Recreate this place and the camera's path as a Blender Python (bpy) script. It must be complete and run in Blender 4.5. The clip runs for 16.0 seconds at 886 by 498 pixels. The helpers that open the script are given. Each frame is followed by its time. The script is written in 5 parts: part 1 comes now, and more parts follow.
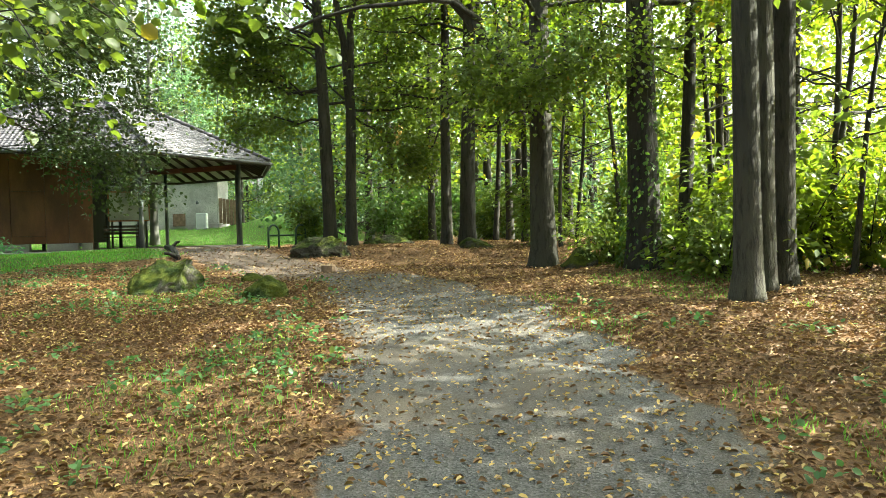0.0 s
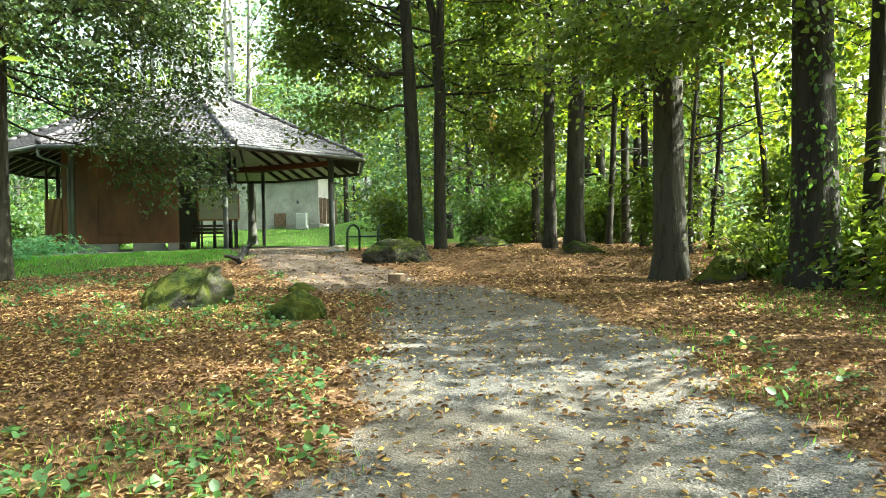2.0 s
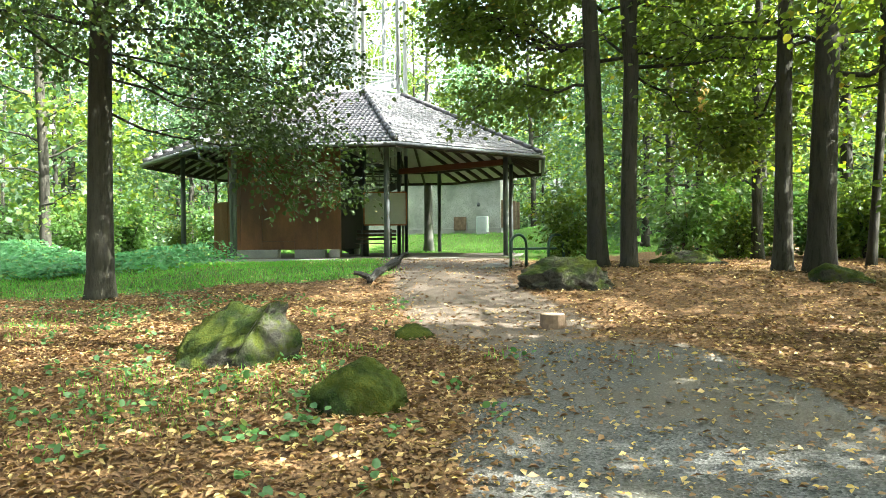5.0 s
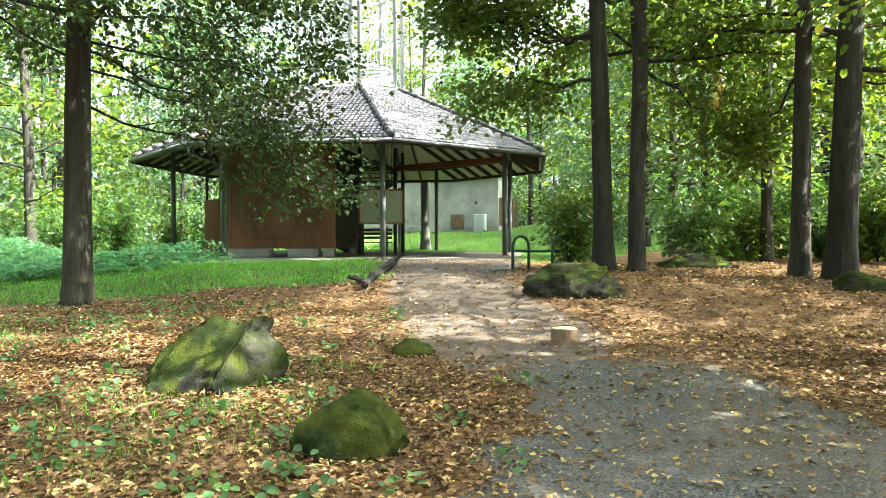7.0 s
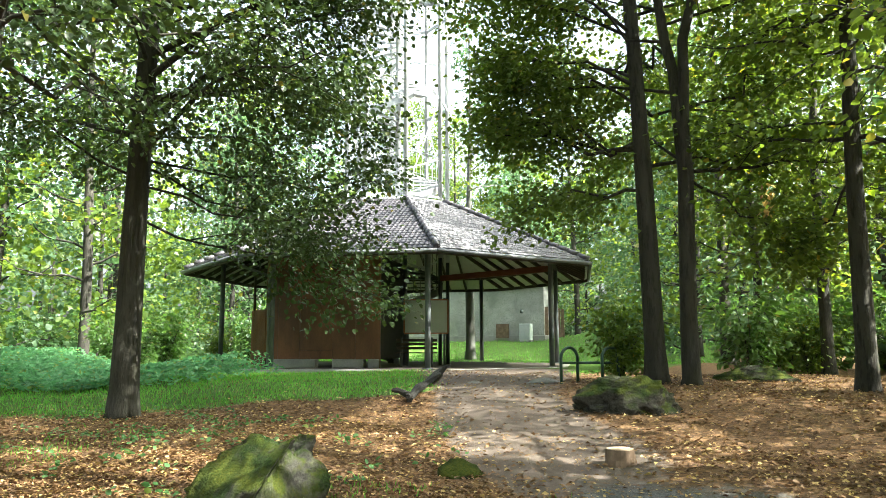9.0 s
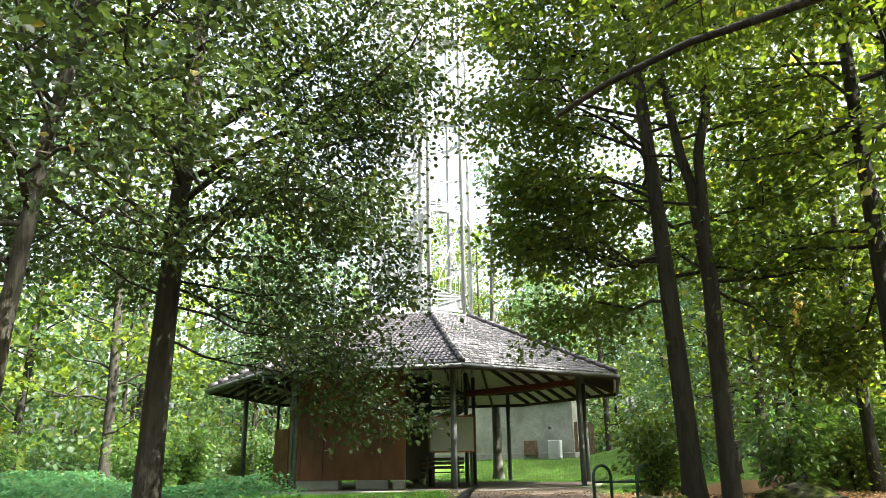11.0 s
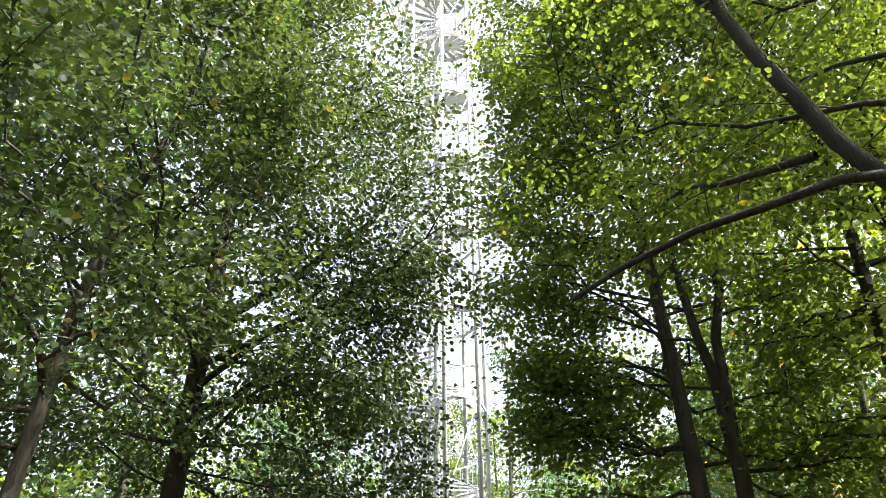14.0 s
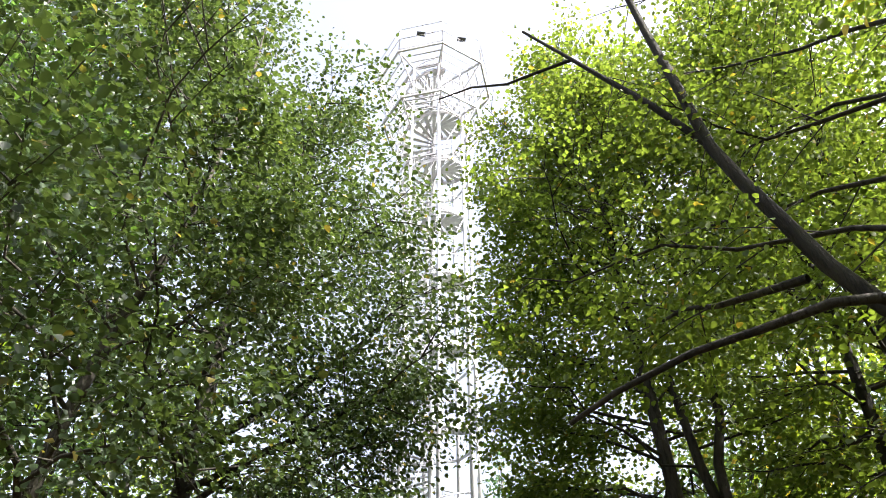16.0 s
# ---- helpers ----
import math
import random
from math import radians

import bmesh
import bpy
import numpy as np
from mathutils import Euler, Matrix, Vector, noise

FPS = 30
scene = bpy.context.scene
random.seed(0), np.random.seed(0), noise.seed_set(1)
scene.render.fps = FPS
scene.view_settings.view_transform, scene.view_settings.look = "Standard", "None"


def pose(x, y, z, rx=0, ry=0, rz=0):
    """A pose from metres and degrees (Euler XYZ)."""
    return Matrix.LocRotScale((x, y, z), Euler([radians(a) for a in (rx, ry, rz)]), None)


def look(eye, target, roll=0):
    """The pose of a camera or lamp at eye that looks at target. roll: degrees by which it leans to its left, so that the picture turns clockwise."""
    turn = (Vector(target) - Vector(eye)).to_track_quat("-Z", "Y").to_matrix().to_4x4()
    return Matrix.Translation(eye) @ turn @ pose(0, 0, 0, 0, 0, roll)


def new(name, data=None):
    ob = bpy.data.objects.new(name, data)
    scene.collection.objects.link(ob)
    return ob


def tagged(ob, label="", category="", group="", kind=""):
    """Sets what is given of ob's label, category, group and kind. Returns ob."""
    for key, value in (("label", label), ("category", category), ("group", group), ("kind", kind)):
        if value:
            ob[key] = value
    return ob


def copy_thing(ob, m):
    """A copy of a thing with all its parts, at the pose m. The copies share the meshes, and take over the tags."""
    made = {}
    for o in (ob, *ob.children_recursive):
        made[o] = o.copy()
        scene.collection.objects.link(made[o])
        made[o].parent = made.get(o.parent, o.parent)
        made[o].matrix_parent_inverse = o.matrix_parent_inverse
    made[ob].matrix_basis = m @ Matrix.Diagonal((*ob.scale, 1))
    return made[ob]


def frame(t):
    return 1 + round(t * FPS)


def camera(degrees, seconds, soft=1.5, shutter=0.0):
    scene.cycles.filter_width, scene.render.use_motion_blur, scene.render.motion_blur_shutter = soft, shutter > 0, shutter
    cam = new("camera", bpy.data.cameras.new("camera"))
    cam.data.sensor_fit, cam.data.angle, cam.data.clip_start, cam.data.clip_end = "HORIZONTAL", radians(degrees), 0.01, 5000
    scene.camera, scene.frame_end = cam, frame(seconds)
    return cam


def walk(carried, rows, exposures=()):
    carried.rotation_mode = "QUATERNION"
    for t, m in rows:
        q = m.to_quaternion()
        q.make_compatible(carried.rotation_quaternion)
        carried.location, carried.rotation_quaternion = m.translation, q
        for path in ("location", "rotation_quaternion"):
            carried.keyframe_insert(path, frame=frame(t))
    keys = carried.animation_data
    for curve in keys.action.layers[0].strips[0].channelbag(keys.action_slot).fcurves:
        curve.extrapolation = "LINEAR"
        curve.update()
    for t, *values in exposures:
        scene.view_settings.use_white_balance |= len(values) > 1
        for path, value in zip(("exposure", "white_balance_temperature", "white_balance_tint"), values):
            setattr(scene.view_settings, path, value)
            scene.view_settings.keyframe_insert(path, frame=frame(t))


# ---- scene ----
cam = camera(62.5, 16.0, 0.7)
# seconds, eye, then yaw, pitch and roll in degrees
PATH = [
    (0, 0.445, 1.056, 1.721, 2.78, -1.20, -1.52),
    (0.5, 0.485, 1.767, 1.727, 5.26, -1.15, -1.33),
    (1, 0.568, 2.495, 1.724, 7.34, -1.06, -1.48),
    (1.5, 0.564, 3.226, 1.708, 10.37, -0.98, -1.02),
    (2, 0.578, 3.904, 1.733, 11.63, -0.91, -1.10),
    (2.5, 0.541, 4.606, 1.791, 15.14, -0.87, -0.85),
    (3, 0.511, 5.281, 1.793, 17.66, -0.74, -0.77),
    (3.5, 0.475, 5.968, 1.846, 21.46, -0.67, -0.54),
    (4, 0.281, 6.542, 1.861, 23.54, -0.65, -0.40),
    (4.5, 0.157, 7.052, 1.927, 25.53, -0.59, -0.37),
    (4.7, 0.111, 7.216, 1.939, 26.86, -0.52, -0.41),
    (7, -0.321, 7.996, 2.059, 26.50, -0.88, -0.12),
    (7.5, -0.332, 7.995, 2.082, 26.75, 1.11, -0.09),
    (8, -0.359, 7.992, 2.112, 27.39, 3.39, -0.13),
    (8.5, -0.369, 8.001, 2.128, 28.79, 5.48, -0.19),
    (9, -0.386, 8.085, 2.107, 29.98, 7.63, -0.11),
    (9.2, -0.392, 8.108, 2.095, 30.30, 8.55, -0.06),
    (11.5, -0.385, 8.030, 2.120, 32.00, 18.81, -0.81),
    (12, -0.385, 8.030, 2.120, 32.28, 21.13, -0.67),
    (12.5, -0.385, 8.030, 2.120, 32.52, 23.40, -0.68),
    (13, -0.385, 8.030, 2.120, 32.74, 25.85, -0.57),
    (13.5, -0.385, 8.030, 2.120, 32.88, 28.28, -0.46),
    (14, -0.385, 8.030, 2.120, 32.94, 30.91, -0.42),
    (14.5, -0.385, 8.030, 2.120, 33.00, 33.53, -0.44),
    (15, -0.385, 8.030, 2.120, 33.02, 35.59, -0.35),
    (15.5, -0.385, 8.030, 2.120, 32.60, 37.99, -0.10),
    (16, -0.385, 8.030, 2.120, 32.45, 40.27, -0.22),
]


def aim(x, y, z, yaw, pitch, roll):
    return pose(x, y, z, 0, 0, yaw) @ pose(0, 0, 0, 90 + pitch) @ pose(0, 0, 0, 0, 0, roll)


EXPOSURES = [(0.0, 2.92, 6500, -4), (3.0, 3.2, 6250, -4), (7.0, 3.33, 6150, -1), (8.5, 3.03, 6150, 0), (12.0, 2.55, 6500, 8), (14.0, 2.25, 6350, 12), (16.0, 2.05, 6200, 15)]
walk(cam, [(row[0], aim(*row[1:])) for row in PATH], EXPOSURES)

# ---- world and light ----
SUN_AZ, SUN_EL = 8.0, 44.0  # degrees from +x towards +y, and above the horizon
to_sun = Vector((math.cos(radians(SUN_AZ)) * math.cos(radians(SUN_EL)), math.sin(radians(SUN_AZ)) * math.cos(radians(SUN_EL)), math.sin(radians(SUN_EL))))
world = bpy.data.worlds.new("world")
scene.world = world
world.use_nodes = True
sky = world.node_tree.nodes.new("ShaderNodeTexSky")
sky.sky_type, sky.sun_disc = "NISHITA", False
sky.sun_elevation, sky.sun_rotation = radians(SUN_EL), radians(90 - SUN_AZ)
sky.air_density, sky.dust_density, sky.ozone_density = 1.0, 9.0, 1.0
haze = world.node_tree.nodes.new("ShaderNodeHueSaturation")
haze.inputs["Saturation"].default_value = 0.5
world.node_tree.links.new(sky.outputs[0], haze.inputs["Color"])
world.node_tree.links.new(haze.outputs[0], world.node_tree.nodes["Background"].inputs[0])
world.node_tree.nodes["Background"].inputs[1].default_value = 0.15
lamp = bpy.data.lights.new("sun", "SUN")
lamp.energy, lamp.angle, lamp.color = 5.0, radians(0.6), (1.0, 0.94, 0.84)
sun = new("sun", lamp)
sun.matrix_world = look(to_sun * 100, (0, 0, 0))

# ---- materials ----
def material(name):
    m = bpy.data.materials.new(name)
    m.use_nodes = True
    t = m.node_tree
    t.nodes.clear()
    out = t.nodes.new("ShaderNodeOutputMaterial")
    return m, t, out


def node(t, kind, **given):
    n = t.nodes.new("ShaderNode" + kind)
    for key, value in given.items():
        if key == "p_operation":
            n.operation = value
        elif key == "p_attribute_name":
            n.attribute_name = value
        else:
            slot = n.inputs[int(key[1:])] if key[0] == "i" and key[1:].isdigit() else n.inputs[key.replace("_", " ")]
            if isinstance(value, bpy.types.NodeSocket):
                t.links.new(value, slot)
            else:
                slot.default_value = value
    return n


def ramp(t, fac, *stops):
    n = t.nodes.new("ShaderNodeValToRGB")
    t.links.new(fac, n.inputs[0])
    e = n.color_ramp.elements
    while len(e) < len(stops):
        e.new(0.5)
    for el, (pos, col) in zip(e, stops):
        el.position, el.color = pos, (*col, 1) if len(col) == 3 else col
    return n.outputs[0]


def mix(t, fac, a, b, how="MIX"):
    n = t.nodes.new("ShaderNodeMix")
    n.data_type, n.blend_type = "RGBA", how
    for k, v in ((0, fac), (6, a), (7, b)):
        if isinstance(v, bpy.types.NodeSocket):
            t.links.new(v, n.inputs[k])
        else:
            n.inputs[k].default_value = v if k == 0 else (*v, 1)
    return n.outputs[2]


def noise_tex(t, co, scale, detail=4.0, rough=0.6):
    return node(t, "TexNoise", Vector=co, Scale=scale, Detail=detail, Roughness=rough).outputs[0]


def surface(name, c1, c2, scale=3.0, rough=0.8, bump=0.3, fine=40.0, metal=0.0, stretch=(1, 1, 1), c3=None, spec=0.3, dist=0.01):
    """A surface with two scales of colour variation and fine relief."""
    m, t, out = material(name)
    co = node(t, "Mapping", Vector=node(t, "TexCoord").outputs["Object"], Scale=stretch).outputs[0]
    big, small = noise_tex(t, co, scale), noise_tex(t, co, fine, 5.0, 0.7)
    col = mix(t, ramp(t, big, (0.35, (0, 0, 0)), (0.65, (1, 1, 1))), c1, c2)
    if c3:
        col = mix(t, ramp(t, small, (0.5, (0, 0, 0)), (0.62, (1, 1, 1))), col, c3)
    else:
        col = mix(t, 0.5, col, ramp(t, small, (0.3, (0.45, 0.45, 0.45)), (0.7, (1, 1, 1))), "MULTIPLY")
    rnd = node(t, "ObjectInfo").outputs["Random"]
    col = mix(t, 1.0, col, ramp(t, rnd, (0, (0.85, 0.85, 0.85)), (1, (1.1, 1.1, 1.1))), "MULTIPLY")
    bp = node(t, "Bump", Strength=bump, Distance=dist, Height=small).outputs[0]
    b = node(t, "BsdfPrincipled", Base_Color=col, Roughness=rough, Metallic=metal, Normal=bp)
    b.inputs["Specular IOR Level"].default_value = spec
    t.links.new(b.outputs[0], out.inputs[0])
    return m


def leaf_material(name, dark, light, odd, glow, odd_share=0.06, trans=0.5, rough=0.45):
    """Thin leaves: reflected and let-through light, hue varied leaf by leaf and clump by clump."""
    m, t, out = material(name)
    isl = node(t, "NewGeometry").outputs["Random Per Island"]
    co = node(t, "TexCoord").outputs["Object"]
    clump = noise_tex(t, co, 0.6, 3.0)
    col = mix(t, isl, dark, light)
    col = mix(t, ramp(t, clump, (0.35, (0, 0, 0)), (0.7, (1, 1, 1))), col, light)
    col = mix(t, ramp(t, isl, (1 - odd_share - 0.01, (0, 0, 0)), (1 - odd_share, (1, 1, 1))), col, odd)
    through_col = mix(t, 1.0, col, glow, "MULTIPLY")
    b = node(t, "BsdfPrincipled", Base_Color=col, Roughness=rough)
    b.inputs["Specular IOR Level"].default_value = 0.35
    tr = node(t, "BsdfTranslucent", Color=through_col)
    t.links.new(node(t, "MixShader", i0=trans, i1=b.outputs[0], i2=tr.outputs[0]).outputs[0], out.inputs[0])
    return m


BARK = surface("bark", (0.026, 0.024, 0.018), (0.054, 0.05, 0.036), 1.4, 0.9, 1.0, 15.0, stretch=(1, 1, 0.2), c3=(0.02, 0.018, 0.015), dist=0.035)
BARK_DARK = surface("dark_bark", (0.021, 0.019, 0.015), (0.044, 0.04, 0.03), 1.4, 0.9, 1.0, 15.0, stretch=(1, 1, 0.2), c3=(0.016, 0.014, 0.011), dist=0.035)
BARK_PALE = surface("smooth_grey_bark", (0.075, 0.075, 0.065), (0.13, 0.13, 0.11), 1.4, 0.85, 0.5, 15.0, stretch=(1, 1, 0.3), c3=(0.08, 0.08, 0.07), dist=0.02)
LEAF = leaf_material("green_leaf", (0.036, 0.068, 0.012), (0.083, 0.124, 0.028), (0.17, 0.15, 0.03), (2.25, 2.05, 0.85), 0.012, 0.55)
LEAF_GREY = leaf_material("grey_green_leaf", (0.023, 0.044, 0.015), (0.05, 0.08, 0.03), (0.16, 0.14, 0.035), (2.1, 1.95, 0.85), 0.008, 0.34, 0.3)
LEAF_DEEP = leaf_material("deep_green_leaf", (0.026, 0.06, 0.014), (0.06, 0.105, 0.03), (0.12, 0.1, 0.035), (2.4, 2.5, 1.1), 0.015, 0.45, 0.34)
LEAF_SUN = leaf_material("yellow_green_leaf", (0.04, 0.072, 0.009), (0.075, 0.11, 0.015), (0.22, 0.18, 0.03), (2.9, 2.7, 0.9), 0.04, 0.54)
LEAF_BLUE = leaf_material("blue_green_leaf", (0.065, 0.17, 0.07), (0.13, 0.26, 0.12), (0.16, 0.22, 0.06), (1.5, 1.7, 1.4), 0.08)
LITTER = leaf_material("fallen_leaf", (0.085, 0.04, 0.018), (0.195, 0.112, 0.047), (0.42, 0.3, 0.12), (1.0, 0.9, 0.7), 0.17, 0.12, 0.6)
# dull blue-green puts the haze of distance into the leaf colour
LEAF_HAZE = leaf_material("hazy_blue_green_leaf", (0.032, 0.062, 0.028), (0.055, 0.09, 0.045), (0.12, 0.12, 0.04), (2.0, 2.2, 1.6), 0.03)
LITTER_YELLOW = leaf_material("yellow_fallen_leaf", (0.2, 0.12, 0.04), (0.46, 0.33, 0.09), (0.16, 0.1, 0.04), (1.0, 0.9, 0.7), 0.22, 0.15, 0.6)
GRASS = leaf_material("grass_blade", (0.07, 0.2, 0.028), (0.13, 0.28, 0.05), (0.2, 0.2, 0.07), (1.9, 2.1, 1.2), 0.1)
STEEL = surface("galvanised_steel", (0.42, 0.43, 0.44), (0.54, 0.55, 0.56), 1.5, 0.5, 0.05, 60.0, 0.25)
# zinc darker than its own light grey, standing in for shade
GUTTER = surface("shade_darkened_zinc", (0.1, 0.105, 0.115), (0.16, 0.165, 0.175), 1.5, 0.5, 0.05, 60.0, 0.25)
STEEL_POST = surface("painted_steel_post", (0.1, 0.11, 0.115), (0.15, 0.16, 0.165), 2.0, 0.5, 0.1, 50.0, 0.2)
# dark posts and fittings; on the tower's foot it imitates roof shade
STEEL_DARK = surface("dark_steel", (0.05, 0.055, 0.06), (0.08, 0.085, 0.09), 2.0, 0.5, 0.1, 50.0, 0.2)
TILE = surface("glazed_roof_tile", (0.04, 0.037, 0.044), (0.075, 0.066, 0.075), 1.2, 0.4, 0.12, 30.0, spec=0.5)
RUST_WOOD = surface("red_brown_stained_wood", (0.095, 0.04, 0.022), (0.2, 0.082, 0.04), 0.7, 0.5, 0.2, 22.0, stretch=(1.6, 1.6, 0.7))
DARK_WOOD = surface("dark_stained_wood", (0.035, 0.022, 0.018), (0.06, 0.04, 0.03), 1.5, 0.6, 0.3, 22.0, stretch=(6, 6, 0.5))
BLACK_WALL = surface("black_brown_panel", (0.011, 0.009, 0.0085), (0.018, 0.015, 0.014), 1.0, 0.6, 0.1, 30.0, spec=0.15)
BEAM_RED = surface("red_brown_beam", (0.11, 0.036, 0.022), (0.16, 0.055, 0.032), 2.0, 0.6, 0.2, 24.0, stretch=(1, 1, 5))
SOFFIT = surface("whitewashed_boards", (0.6, 0.57, 0.52), (0.7, 0.68, 0.63), 1.5, 0.7, 0.15, 30.0)
CONCRETE = surface("pale_concrete", (0.21, 0.205, 0.19), (0.32, 0.31, 0.29), 1.0, 0.85, 0.4, 35.0)
PLASTER = surface("grey_white_plaster", (0.22, 0.22, 0.205), (0.44, 0.43, 0.4), 0.8, 0.9, 0.4, 20.0, c3=(0.2, 0.21, 0.18))
BOARD = surface("pale_green_white_board", (0.52, 0.56, 0.53), (0.62, 0.66, 0.63), 1.0, 0.35, 0.02, 30.0)
FRAME_RED = surface("orange_brown_frame", (0.3, 0.11, 0.05), (0.36, 0.14, 0.07), 2.0, 0.5, 0.1, 40.0)
SLAB_TOP = surface("dusty_trodden_concrete", (0.075, 0.06, 0.05), (0.14, 0.115, 0.095), 1.2, 0.9, 0.4, 30.0)
STUMP_SIDE = surface("pale_stump_side", (0.13, 0.085, 0.055), (0.22, 0.15, 0.1), 5.0, 0.9, 0.5, 30.0)
GREEN_STEEL = surface("dark_green_painted_steel", (0.02, 0.05, 0.035), (0.03, 0.065, 0.045), 2.0, 0.4, 0.1, 50.0)
STONE = surface("grey_stone", (0.16, 0.15, 0.13), (0.24, 0.23, 0.2), 3.0, 0.9, 0.8, 24.0, c3=(0.1, 0.1, 0.085), dist=0.02)
GRIT = surface("grey_grit", (0.09, 0.088, 0.084), (0.22, 0.21, 0.2), 30.0, 0.9, 0.2, 60.0)
CUT_WOOD = surface("fresh_cut_wood", (0.42, 0.3, 0.2), (0.5, 0.38, 0.27), 4.0, 0.8, 0.3, 40.0)
CHAR = surface("charred_log_bark", (0.012, 0.011, 0.01), (0.032, 0.028, 0.025), 3.0, 0.85, 0.9, 22.0, stretch=(1, 1, 1), dist=0.02)


def mossy_stone(name="mossy_stone", bare=0.66):
    """Grey stone with uneven cushions of moss, yellow-green to dark, thickest on top."""
    m, t, out = material(name)
    co = node(t, "TexCoord").outputs["Object"]
    n1, n2, n3, n4 = noise_tex(t, co, 2.6, 6.0, 0.65), noise_tex(t, co, 11.0, 6.0, 0.75), noise_tex(t, co, 60.0, 5.0, 0.75), noise_tex(t, co, 5.0, 3.0)
    up = node(t, "SeparateXYZ", Vector=node(t, "NewGeometry").outputs["Normal"]).outputs[2]
    amount = node(t, "Math", p_operation="MULTIPLY_ADD", i0=up, i1=0.22, i2=n1).outputs[0]
    amount = node(t, "Math", p_operation="MULTIPLY_ADD", i0=n2, i1=0.5, i2=amount).outputs[0]
    moss = mix(t, ramp(t, n4, (0.38, (0, 0, 0)), (0.62, (1, 1, 1))), (0.016, 0.03, 0.006), (0.13, 0.14, 0.018))
    moss = mix(t, ramp(t, n3, (0.4, (0, 0, 0)), (0.65, (1, 1, 1))), moss, (0.035, 0.06, 0.01))
    rock = mix(t, ramp(t, n2, (0.35, (0, 0, 0)), (0.65, (1, 1, 1))), (0.028, 0.026, 0.022), (0.16, 0.15, 0.125))
    col = mix(t, ramp(t, amount, (bare, (0, 0, 0)), (bare + 0.16, (1, 1, 1))), rock, moss)
    col = mix(t, 0.6, col, ramp(t, n3, (0.3, (0.35, 0.35, 0.35)), (0.7, (1, 1, 1))), "MULTIPLY")
    h = node(t, "Math", p_operation="MULTIPLY_ADD", i0=n2, i1=2.0, i2=n3).outputs[0]
    b = node(t, "BsdfPrincipled", Base_Color=col, Roughness=0.95, Normal=node(t, "Bump", Strength=1.0, Distance=0.03, Height=h).outputs[0])
    b.inputs["Specular IOR Level"].default_value = 0.15
    t.links.new(b.outputs[0], out.inputs[0])
    return m


MOSSY = mossy_stone("mossy_stone", 0.7)
MOSS_THIN = mossy_stone("dark_weathered_stone", 0.75)
MOSS_DEEP = mossy_stone("thick_mossed_stone", 0.52)


def ground_material():
    """Leaf-strewn soil, gravel where the path runs and turf by the shelter, blended by the sheet's cover weights."""
    m, t, out = material("woodland_ground")
    co = node(t, "TexCoord").outputs["Object"]
    cover = node(t, "SeparateColor", Color=node(t, "Attribute", p_attribute_name="cover").outputs["Color"])
    n1, n2, n3 = noise_tex(t, co, 0.8, 4.0), noise_tex(t, co, 9.0, 6.0, 0.7), noise_tex(t, co, 60.0, 4.0, 0.7)
    cells = node(t, "TexVoronoi", Vector=co, Scale=26.0)
    stones = node(t, "TexVoronoi", Vector=co, Scale=70.0)
    leafy = mix(t, node(t, "SeparateColor", Color=cells.outputs["Color"]).outputs[0], (0.055, 0.03, 0.016), (0.26, 0.15, 0.07))
    leafy = mix(t, ramp(t, n2, (0.4, (0, 0, 0)), (0.7, (1, 1, 1))), leafy, (0.09, 0.055, 0.032))
    gravel = mix(t, node(t, "SeparateColor", Color=stones.outputs["Color"]).outputs[1], (0.06, 0.059, 0.057), (0.15, 0.145, 0.138))
    gravel = mix(t, ramp(t, n1, (0.4, (0, 0, 0)), (0.65, (1, 1, 1))), gravel, (0.125, 0.108, 0.088))
    dirt = mix(t, n2, (0.095, 0.072, 0.057), (0.185, 0.145, 0.118))
    turf = mix(t, n2, (0.05, 0.1, 0.016), (0.1, 0.17, 0.03))
    edge = node(t, "Math", p_operation="MULTIPLY_ADD", i0=n2, i1=0.7, i2=-0.35).outputs[0]

    def weight(slot):
        s = node(t, "Math", p_operation="ADD", i0=slot, i1=edge).outputs[0]
        return ramp(t, s, (0.4, (0, 0, 0)), (0.6, (1, 1, 1)))

    col = mix(t, weight(cover.outputs[1]), leafy, turf)
    col = mix(t, weight(cover.outputs[2]), col, dirt)
    col = mix(t, weight(cover.outputs[0]), col, gravel)
    col = mix(t, 0.5, col, ramp(t, n3, (0.3, (0.5, 0.5, 0.5)), (0.7, (1, 1, 1))), "MULTIPLY")
    h = node(t, "Math", p_operation="ADD", i0=n3, i1=stones.outputs[0]).outputs[0]
    b = node(t, "BsdfPrincipled", Base_Color=col, Roughness=0.95, Normal=node(t, "Bump", Strength=0.7, Distance=0.015, Height=h).outputs[0])
    b.inputs["Specular IOR Level"].default_value = 0.15
    t.links.new(b.outputs[0], out.inputs[0])
    return m


GROUND = ground_material()

# ---- building blocks ----
def as_mesh(name, verts, faces, smooth=False):
    me = bpy.data.meshes.new(name)
    me.from_pydata([tuple(map(float, v)) for v in verts], [], [tuple(map(int, f)) for f in faces])
    if smooth:
        me.shade_smooth()
    return me


